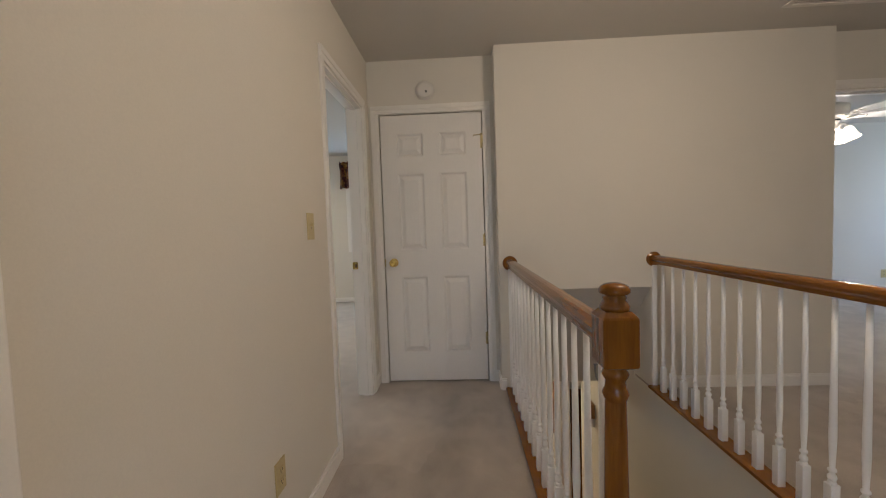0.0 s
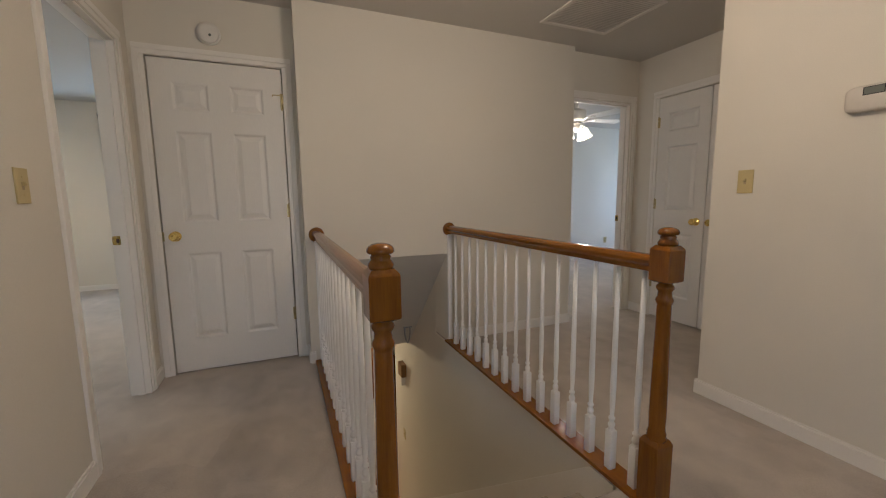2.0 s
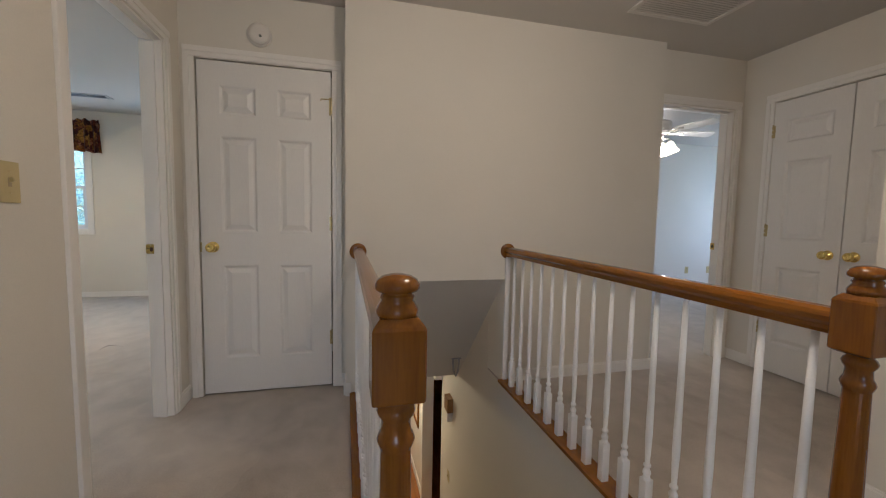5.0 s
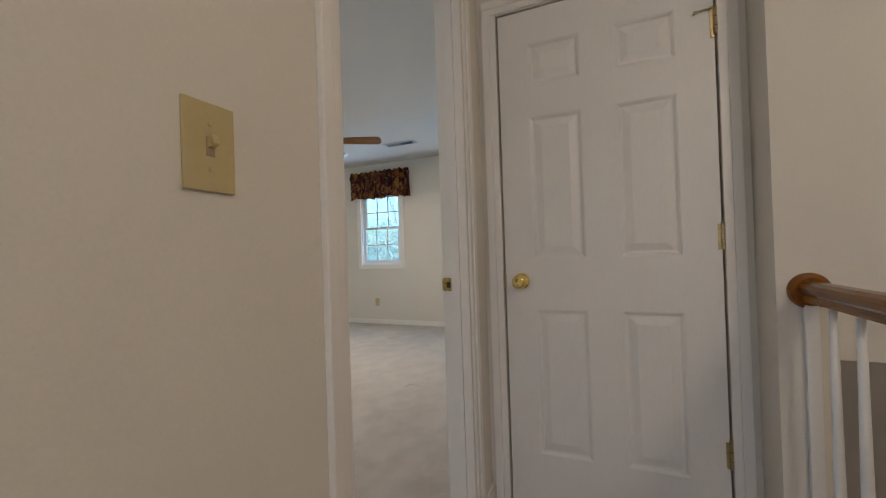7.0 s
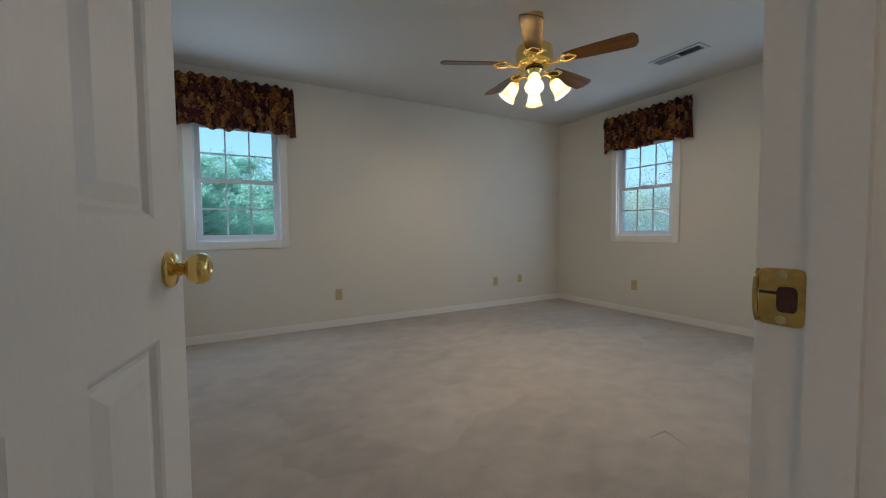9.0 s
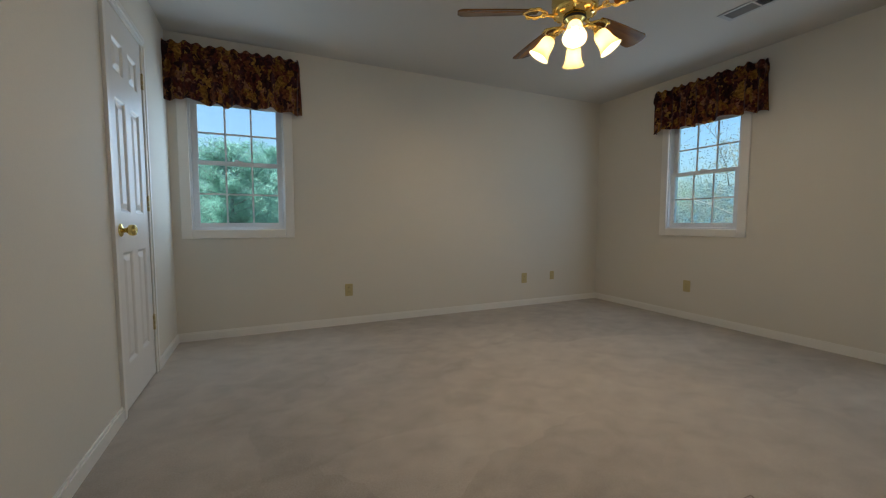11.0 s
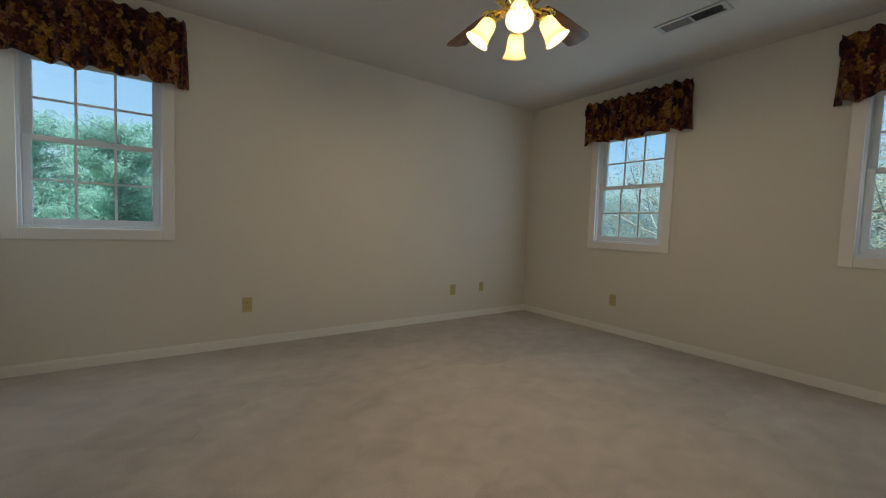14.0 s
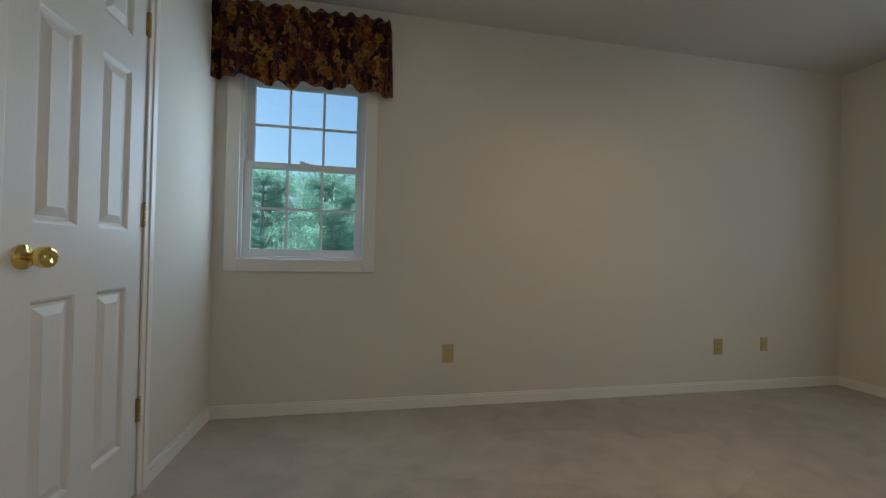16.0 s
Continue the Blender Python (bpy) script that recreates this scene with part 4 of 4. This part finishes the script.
part("display", boxes((-0.034, 0.024, -0.0408, -0.0398, 0.013, 0.039)), LCD, th, "grey lcd window")
part("cover_seam", boxes((0.0315, 0.0330, -0.0396, -0.0385, -0.038, 0.038)), LCD, th, "seam of the side flap")
part("button", lathe([(0.015, 0), (0.015, 0.0015), (0.012, 0.003), (0.0, 0.003)], 24), THERMO, th, "round push button", True, pose(0.057, -0.0385, -0.004, 90))

sd = thing("smoke_detector", pose(-0.235, YA, 2.215, 90), "round white smoke detector above the door", "smoke detector")
part("base", lathe([(0.070, 0), (0.070, 0.010), (0.066, 0.014)], 36), WHITEP, sd, "", True)
part("cover", lathe([(0.062, 0.013), (0.062, 0.026), (0.055, 0.036), (0.035, 0.040), (0.0, 0.040)], 36), WHITEP, sd, "", True)
part("test_button", lathe([(0.008, 0.039), (0.008, 0.043), (0.0, 0.043)], 14), LCD, sd, "small grey button", False, pose(0.012, -0.018, 0))

vent = thing("return_grille", pose(2.28, 3.52, CZ), "large white slatted return air grille in the hall ceiling", "ceiling vent")
part("frame", boxes((-0.31, 0.31, -0.28, -0.25, -0.010, -0.001), (-0.31, 0.31, 0.25, 0.28, -0.010, -0.001), (-0.31, -0.28, -0.25, 0.25, -0.010, -0.001), (0.28, 0.31, -0.25, 0.25, -0.010, -0.001), bevel=0.002), WHITEP, vent)
part("backing", boxes((-0.28, 0.28, -0.25, 0.25, -0.002, -0.001)), mat("vent_filter", (0.60, 0.57, 0.52), 0.9), vent, "grey filter behind the slats")
for k in range(24):
    part("slat", boxes((-0.28, 0.28, -0.0095, 0.0095, -0.0008, 0.0008)), WHITEP, vent, "", False, pose(0, -0.24 + 0.0209 * k, -0.006, 14))

vent = thing("supply_register", pose(-2.55, 6.955, CZ), "grey-white ceiling register with an open dark damper", "ceiling vent")
part("frame", boxes((-0.215, 0.215, -0.075, -0.05, -0.008, -0.001), (-0.215, 0.215, 0.05, 0.075, -0.008, -0.001), (-0.215, -0.185, -0.05, 0.05, -0.008, -0.001), (0.185, 0.215, -0.05, 0.05, -0.008, -0.001), (-0.006, 0.006, -0.05, 0.05, -0.007, -0.001), bevel=0.0015), REGISTER, vent)
part("backing", boxes((0.006, 0.185, -0.05, 0.05, -0.002, -0.001)), DARK, vent, "open dark duct")
part("damper", boxes((-0.185, -0.006, -0.05, 0.05, -0.003, -0.001)), mat("damper_grey", (0.34, 0.34, 0.35), 0.5), vent, "grey closed damper")
for k in range(8):
    for x0, x1, a in ((-0.185, -0.006, -40), (0.006, 0.185, 40)):
        part("slat", boxes((x0, x1, -0.005, 0.005, -0.0006, 0.0006)), STEEL, vent, "", False, pose(0, -0.044 + 0.0125 * k, -0.0055, a))
part("lever", tube([(0.18, 0.0, -0.006), (0.19, 0.0, -0.02)], 0.003), WHITEP, vent)

# ---- ceiling fans ----


def blade_mesh(l0, l1, material):
    bm = bmesh.new()
    out = []
    for k in range(25):
        f = k / 24
        out.append((l0 + (l1 - l0) * f, 0.052 + 0.017 * f - (0.012 * (1 - f) ** 6) - 0.040 * max(0, (f - 0.90) / 0.10) ** 3.5))
    top = []
    for s in (1, -1):
        row = [(x, s * w) for x, w in out]
        top += row if s == 1 else row[::-1]
    a = [bm.verts.new((x, y, 0.003)) for x, y in top]
    b = [bm.verts.new((x, y, -0.003)) for x, y in top]
    bm.faces.new(a)
    bm.faces.new(b[::-1])
    for k in range(len(top)):
        bm.faces.new((a[k], a[(k + 1) % len(top)], b[(k + 1) % len(top)], b[k]))
    return finish("blade", bm, material)


def ceiling_fan(m, first, blade_mat, metal, label, shade_mat, tilt=-13, shades=4, turn=0.0, DROP=0.09, lean=34):
    f = thing("ceiling_fan", m, label, "ceiling fan")
    part("canopy", lathe([(0.0, DROP), (0.060, DROP - 0.0005), (0.060, DROP - 0.015), (0.050, DROP - 0.05), (0.032, DROP - 0.075), (0.028, -0.10), (0.0, -0.10)], 32), metal, f, "", True)
    part("motor_housing", lathe([(0.03, -0.085), (0.085, -0.092), (0.118, -0.108), (0.124, -0.125), (0.124, -0.175), (0.118, -0.19), (0.124, -0.20), (0.118, -0.222), (0.085, -0.238), (0.06, -0.243), (0.0, -0.243)], 40), metal, f, "polished motor housing", True)
    ring = bmesh.new()
    for k in range(20):
        a = 2 * math.pi * k / 20
        tube([(0.112 * math.cos(a + q * 0.1), 0.112 * math.sin(a + q * 0.1), -0.214 - 0.012 * abs(q)) for q in (-1.2, -0.5, 0, 0.5, 1.2)], 0.004, 5, ring)
    part("filigree", ring, metal, f, "pierced ornamental band", True)
    part("switch_cup", lathe([(0.058, -0.243), (0.058, -0.262), (0.046, -0.27), (0.046, -0.318), (0.05, -0.325), (0.038, -0.345), (0.012, -0.352), (0.008, -0.366), (0.0, -0.368)], 28), metal, f, "", True)
    part("collar", lathe([(0.060, -0.247), (0.062, -0.253), (0.060, -0.259)], 28), DARK, f, "dark gap ring", True)
    bl = blade_mesh(0.20, 0.640, blade_mat)
    iron = bmesh.new()
    tube([(0.085, 0, -0.228), (0.12, 0, -0.236), (0.15, 0, -0.230), (0.18, 0, -0.221)], [0.012, 0.010, 0.009, 0.008], 8, iron)
    for s in (1, -1):
        # an open oval of scrolls with scalloped lobes outside it
        tube([(0.165, 0, -0.221), (0.180, s * 0.028, -0.221), (0.212, s * 0.042, -0.221), (0.245, s * 0.034, -0.221), (0.268, s * 0.012, -0.221), (0.280, 0, -0.221)], 0.0065, 6, iron)
        tube([(0.186, s * 0.030, -0.221), (0.196, s * 0.054, -0.223), (0.214, s * 0.057, -0.222), (0.226, s * 0.044, -0.221)], 0.005, 6, iron)
        tube([(0.222, s * 0.044, -0.221), (0.240, s * 0.055, -0.223), (0.258, s * 0.043, -0.222), (0.256, s * 0.026, -0.221)], 0.005, 6, iron)
        tube([(0.150, s * 0.006, -0.230), (0.156, s * 0.026, -0.228), (0.172, s * 0.034, -0.224), (0.182, s * 0.024, -0.222)], 0.0045, 6, iron)
    iron_me = finish("blade_iron", iron, metal, True)
    for k in range(5):
        a = first + 72 * k
        arm = part("blade_iron", iron_me, metal, f, "", False, pose(0, 0, 0, 0, 0, a))
        part("blade", bl, blade_mat, arm, "", False, pose(0, 0, -0.213, tilt))
    for k in range(shades):
        a = turn + 360 / shades * k
        mm = pose(0, 0, 0, 0, 0, a)
        arm = part("lamp_arm", tube([(0.04, 0, -0.30), (0.075, 0, -0.292), (0.105, 0, -0.305), (0.118, 0, -0.33)], 0.008, 8), metal, f, "", True, mm)
        part("socket", lathe([(0.0, 0.0), (0.018, 0.0), (0.024, -0.010), (0.024, -0.034), (0.0, -0.034)], 18), metal, arm, "", True, pose(0.112, 0, -0.318, 0, -lean))
        sh = bmesh.new()
        prof = [(0.025, -0.024), (0.034, -0.034), (0.040, -0.055), (0.042, -0.080), (0.046, -0.105), (0.056, -0.130), (0.063, -0.139)]
        lathe(prof + [(r - 0.003, z) for r, z in prof[::-1]], 28, sh)
        bmesh.ops.delete(sh, geom=[fc for fc in sh.faces if len(fc.verts) > 4], context="FACES")
        part("shade", sh, shade_mat, arm, "lit frosted glass bell shade", True, pose(0.112, 0, -0.318, 0, -lean))
        part("bulb", lathe([(0.0, -0.034), (0.012, -0.036), (0.016, -0.06), (0.019, -0.078), (0.016, -0.092), (0.0, -0.098)], 16), BULB, arm, "glowing bulb", True, pose(0.112, 0, -0.318, 0, -lean))
    return f


FAN = (-2.665, 5.475)
ceiling_fan(pose(FAN[0], FAN[1], CZ - 0.109), 28, BLADE, BRASS, "brass ceiling fan with oak blades and lit shades", SHADE_GLASS, shades=4, turn=48, DROP=0.108)
WHITE_BLADE = mat("white_blade", (0.75, 0.74, 0.72), 0.4)
ceiling_fan(pose(3.68, 5.35, CZ - 0.091), -8, WHITE_BLADE, WHITEP, "white ceiling fan with lit shades in the far bedroom", BOWL, shades=4, turn=20, lean=20)
for k in range(4):
    a = radians(48 + 90 * k)
    lamp("fan_bulb", "POINT", (FAN[0] + 0.176 * math.cos(a), FAN[1] + 0.176 * math.sin(a), 1.924), 12.5, (1.0, 0.75, 0.47), 0.012)
lamp("room_bulb", "POINT", (3.68, 5.35, 1.86), 9, (1.0, 0.84, 0.68), 0.05)

# unseen lamps, assumed from how the walls are lit: hall ceiling over the head of the stairs, and the storey below
hl = thing("unseen_hall_lamp", pose(1.00, 2.30, CZ), "assumed white glass flush ceiling lamp in the hall, out of view", "ceiling lamp")
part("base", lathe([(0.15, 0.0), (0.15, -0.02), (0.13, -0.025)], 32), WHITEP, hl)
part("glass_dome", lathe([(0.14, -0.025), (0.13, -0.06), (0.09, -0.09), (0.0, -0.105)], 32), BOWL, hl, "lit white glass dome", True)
lamp("unseen_hall_bulb", "POINT", (1.00, 2.30, 2.17), 17.5, (1.0, 0.77, 0.53), 0.14)
lamp("unseen_lower_bulb", "POINT", (0.6, 7.0, -0.65), 34, (1.0, 0.80, 0.48), 0.1)
lh = thing("unseen_lower_lamp", pose(0.6, 7.0, ZSOF), "assumed small flush lamp in the lower hall, out of view", "ceiling lamp")
part("base", lathe([(0.12, 0.0), (0.12, -0.03), (0.10, -0.04)], 24), WHITEP, lh)
part("glass_dome", lathe([(0.10, -0.04), (0.09, -0.09), (0.0, -0.12)], 24), BOWL, lh, "lit white glass dome", True)

# ---- the lower hall ----
casing_l = thing("lower_opening", Matrix.Identity(4), "white cased opening in the lower hall", "door casing", kind="structure")
part("casing_leg", boxes((SX1 + 0.012, SX1 + 0.13, 5.741, 5.82, LF, LF + 2.06), bevel=0.003), TRIM, casing_l)
part("casing_leg", boxes((1.262, 1.41, 6.535, 6.609, LF, LF + 2.06), bevel=0.003), TRIM, casing_l)
part("casing_head", boxes((1.262, 1.41, 5.82, 6.609, LF + 1.99, LF + 2.058), bevel=0.003), TRIM, casing_l)
solid("baseboard_lower", boxes((1.267, 1.279, 6.61, 10.4, LF, LF + 0.1)), TRIM, "white baseboard in the lower hall", "baseboard", "structure")
pf = thing("picture_frame", pose(1.279, 7.15, -1.45, 0, 0, -90), "dark wooden picture frame in the lower hall", "picture frame")
part("frame", boxes((-0.3, -0.25, -0.02, 0, -0.4, 0.4), (0.25, 0.3, -0.02, 0, -0.4, 0.4), (-0.25, 0.25, -0.02, 0, -0.4, -0.35), (-0.25, 0.25, -0.02, 0, 0.35, 0.4), bevel=0.003), OAK_Z, pf)
part("picture", boxes((-0.25, 0.25, -0.008, -0.001, -0.35, 0.35)), mat("print_paper", (0.55, 0.48, 0.34), 0.6, var=0.2, scale=5), pf, "plain tan print")
CHIME = wood("chime_oak", (0.20, 0.10, 0.03), (0.34, 0.18, 0.06), "z", 0.4)
ch = thing("door_chime", pose(SX1, 5.36, -0.78, 0, 0, -90), "wooden door chime box on the stair wall", "door chime")
part("box", boxes((-0.07, 0.07, -0.06, -0.001, -0.06, 0.09), bevel=0.006), CHIME, ch)
part("chime_bar", boxes((-0.03, 0.03, -0.05, -0.001, -0.17, -0.06), bevel=0.004), WHITEP, ch, "white lower cover")
lp = thing("ceiling_hook", pose(1.236, 4.91, -0.125), "grey metal hook hanging from the sloping ceiling", "hook")
part("loop", tube([(-0.028, 0, 0.008), (-0.030, 0, -0.05), (-0.020, 0, -0.12), (0.0, 0, -0.165), (0.018, 0, -0.12), (0.026, 0, -0.05), (0.026, 0, 0.008)], 0.009, 8), STEEL, lp, "", True)
part("hook_plate", boxes((-0.045, 0.045, -0.012, 0.020, -0.002, 0.010), bevel=0.002), STEEL, lp)
switch(pose(SX1, 5.42, -1.6, 0, 0, -90), "ivory light switch at the foot of the stairs")

# square mark left by a furniture foot in the bedroom carpet; the dent's shadow line is painted as a darker ridge
solid("carpet_crease", tube([(-1.708, 5.333, 0.0005), (-1.704, 5.457, 0.0012), (-1.574, 5.415, 0.0005)], [0.001, 0.0024, 0.001], 6), mat("shadowed_pile", (0.29, 0.25, 0.205), 0.95, var=0.2, fine=150), "L-shaped crease pressed into the bedroom carpet, its shadow line painted dark", "carpet mark", "structure")

# ---- outdoors ----
SOIL = mat("autumn_grass", (0.10, 0.12, 0.04), 0.95, var=0.3, scale=0.3, fine=6)
# bark and pine needle colours are paled and cooled to carry the outdoor haze
BARK = mat("grey_bark", (0.27, 0.27, 0.26), 0.9, var=0.3, scale=6, fine=40, bump=0.5, dist=0.01)


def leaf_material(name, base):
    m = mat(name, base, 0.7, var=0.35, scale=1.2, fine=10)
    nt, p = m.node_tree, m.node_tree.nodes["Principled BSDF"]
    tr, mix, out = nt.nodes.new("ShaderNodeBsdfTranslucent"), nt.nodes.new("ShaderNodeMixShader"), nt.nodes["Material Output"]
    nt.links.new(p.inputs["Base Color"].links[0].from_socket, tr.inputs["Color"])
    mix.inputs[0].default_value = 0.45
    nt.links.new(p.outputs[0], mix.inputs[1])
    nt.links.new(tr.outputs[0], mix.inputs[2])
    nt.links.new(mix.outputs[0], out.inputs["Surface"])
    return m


PINE, LEAF, GREEN = leaf_material("haze_tinted_needles", (0.33, 0.52, 0.43)), leaf_material("yellow_leaves", (0.34, 0.32, 0.20)), leaf_material("green_leaves", (0.30, 0.42, 0.22))
solid("ground", boxes((-1500, 1500, -1500, 1500, -3.6, -3.2)), SOIL, "grass and soil round the house", "ground", "structure")


def quads(name, spots, size, rng, material, long=1.0):
    vs, fs = [], []
    for p in spots:
        u = Vector((rng.gauss(0, 1), rng.gauss(0, 1), rng.gauss(0, 1))).normalized()
        w = u.orthogonal().normalized() * size * rng.uniform(0.5, 1.1)
        u = u * size * long * rng.uniform(0.6, 1.2)
        k = len(vs)
        vs += [p - u * 0.5, p + w * 0.5, p + u * 0.5, p - w * 0.5]
        fs.append((k, k + 1, k + 2, k + 3))
    me = bpy.data.meshes.new(name)
    me.from_pydata([tuple(v) for v in vs], [], fs)
    me.materials.append(material)
    return me


def leafy_tree(place, height, seed, leaves, material, label, spread=0.75):
    rng = random.Random(seed)
    t = thing("tree", Matrix.Translation(place), label, "tree", "trees outside")
    bm, spots = bmesh.new(), []

    def grow(p, d, length, r, level):
        pts, rad = [p], [r]
        for k in range(3):
            d = (d + Vector((rng.gauss(0, 0.16), rng.gauss(0, 0.16), rng.gauss(0.05, 0.1)))).normalized()
            p = p + d * length / 3
            pts.append(p)
            rad.append(r * (1 - 0.45 * (k + 1) / 3))
        tube(pts, rad, 6 if level < 2 else 4, bm)
        if level >= 3:
            for q in pts[1:]:
                for _ in range(leaves):
                    spots.append(q + Vector((rng.gauss(0, 0.28), rng.gauss(0, 0.28), rng.gauss(0, 0.25))))
        if level < 5:
            for _ in range(rng.choice((3, 3, 4)) if level < 3 else 2):
                at = pts[rng.choice((1, 2, 3))] if level else pts[rng.choice((2, 3))]
                side = Vector((rng.gauss(0, 1), rng.gauss(0, 1), rng.gauss(0.25, 0.5))).normalized()
                grow(at, (d * (1 - spread) + side * spread).normalized(), length * rng.uniform(0.58, 0.8), r * 0.55, level + 1)
    grow(Vector((0, 0, 0)), Vector((0, 0, 1)), height * 0.42, height * 0.0072, 0)
    part("trunk", bm, BARK, t, "grey-brown trunk and bare limbs", True)
    part("crown", quads("crown", spots, 0.05, rng, material), material, t, "sparse autumn leaves")
    return t


def pine_tree(place, height, radius, seed, label):
    rng = random.Random(seed)
    t = thing("pine_tree", Matrix.Translation(place), label, "tree", "trees outside")
    bm, spots = tube([(0, 0, 0), (0.05, 0, height * 0.5), (0, 0, height)], [height * 0.02, height * 0.013, 0.02], 7), []
    z = height * 0.12
    while z < height * 0.98:
        f = 1 - z / height
        for _ in range(7):
            a, l = rng.uniform(0, 6.283), radius * (0.25 + 0.75 * f ** 0.7) * rng.uniform(0.65, 1.1)
            d = Vector((math.cos(a), math.sin(a), 0.22))
            pts = [Vector((0, 0, z)) + d * l * q + Vector((0, 0, 0.12 * l * q * q)) for q in (0, 0.5, 1)]
            tube(pts, [0.03, 0.02, 0.008], 4, bm)
            for _ in range(int(150 * l) + 20):
                q = rng.uniform(0.2, 1.05)
                spots.append(Vector((0, 0, z)) + d * l * q + Vector((rng.gauss(0, 0.13), rng.gauss(0, 0.13), 0.12 * l * q * q + rng.gauss(0, 0.09))))
        z += height * 0.042
    part("trunk", bm, BARK, t, "brown trunk and boughs", True)
    part("crown", quads("crown", spots, 0.034, rng, PINE, 6.5), PINE, t, "dense green needles")
    return t


GZ = -3.2
pine_tree((-15.0, 3.0, GZ), 6.6, 2.5, 11, "green pine tree seen through the west window")
pine_tree((-17.0, 5.6, GZ), 6.9, 2.6, 12, "green pine tree seen through the west window")
pine_tree((-16.5, 0.6, GZ), 6.9, 2.6, 13, "green pine tree seen through the west window")
pine_tree((-19.5, 4.1, GZ), 7.3, 2.8, 14, "green pine tree seen through the west window")
leafy_tree((-25, 8.5, GZ), 7.0, 21, 6, GREEN, "round green tree beyond the pines")
leafy_tree((-26, 11.5, GZ), 6.5, 22, 6, GREEN, "round green tree beyond the pines")
leafy_tree((-29, 15.0, GZ), 7.5, 23, 6, LEAF, "yellowing tree beyond the pines")
leafy_tree((0.4, 17.5, GZ), 11.0, 31, 6, LEAF, "thinly leaved tree with yellow leaves outside the north windows")
leafy_tree((-3.2, 18.5, GZ), 10.5, 32, 6, LEAF, "thinly leaved tree with yellow leaves outside the north windows")
leafy_tree((-7.0, 19.5, GZ), 10.5, 33, 6, LEAF, "thinly leaved tree with yellow leaves outside the north windows")
leafy_tree((-1.4, 23.0, GZ), 11.5, 34, 6, LEAF, "thinly leaved tree with yellow leaves outside the north windows")
leafy_tree((-5.2, 24.0, GZ), 11.0, 35, 6, LEAF, "thinly leaved tree with yellow leaves outside the north windows")
leafy_tree((-10.5, 23.0, GZ), 10.5, 36, 6, LEAF, "thinly leaved tree with yellow leaves outside the north windows")
leafy_tree((-2.0, 15.8, GZ), 9.0, 41, 6, LEAF, "thinly leaved tree with yellow leaves outside the north windows")
leafy_tree((-5.6, 16.5, GZ), 9.0, 42, 6, LEAF, "thinly leaved tree with yellow leaves outside the north windows")
leafy_tree((-8.5, 26.0, GZ), 11.0, 43, 7, LEAF, "thinly leaved tree with yellow leaves outside the north windows")
leafy_tree((-3.4, 28.0, GZ), 11.5, 44, 7, LEAF, "thinly leaved tree with yellow leaves outside the north windows")
leafy_tree((2.2, 25.0, GZ), 11.5, 45, 7, LEAF, "thinly leaved tree with yellow leaves outside the north windows")
leafy_tree((-14.5, 27.0, GZ), 9.0, 37, 4, GREEN, "green-yellow tree far outside the north windows")


def far_woods(label, spots_at, seed):
    rng = random.Random(seed)
    spots = []
    for _ in range(90000):
        x, y, h = spots_at(rng)
        top = h * (0.8 + 0.25 * noise.noise(Vector((x * 0.16, y * 0.16, seed))) + 0.12 * noise.noise(Vector((x * 0.6, y * 0.6, 3.0))))
        spots.append(Vector((x, y, GZ + top * rng.random() ** 0.7)))
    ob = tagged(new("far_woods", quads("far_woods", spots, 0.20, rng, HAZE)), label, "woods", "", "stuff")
    return ob


# bluish haze of distance is put into the foliage colour itself
HAZE = leaf_material("haze_tinted_foliage", (0.25, 0.37, 0.44))
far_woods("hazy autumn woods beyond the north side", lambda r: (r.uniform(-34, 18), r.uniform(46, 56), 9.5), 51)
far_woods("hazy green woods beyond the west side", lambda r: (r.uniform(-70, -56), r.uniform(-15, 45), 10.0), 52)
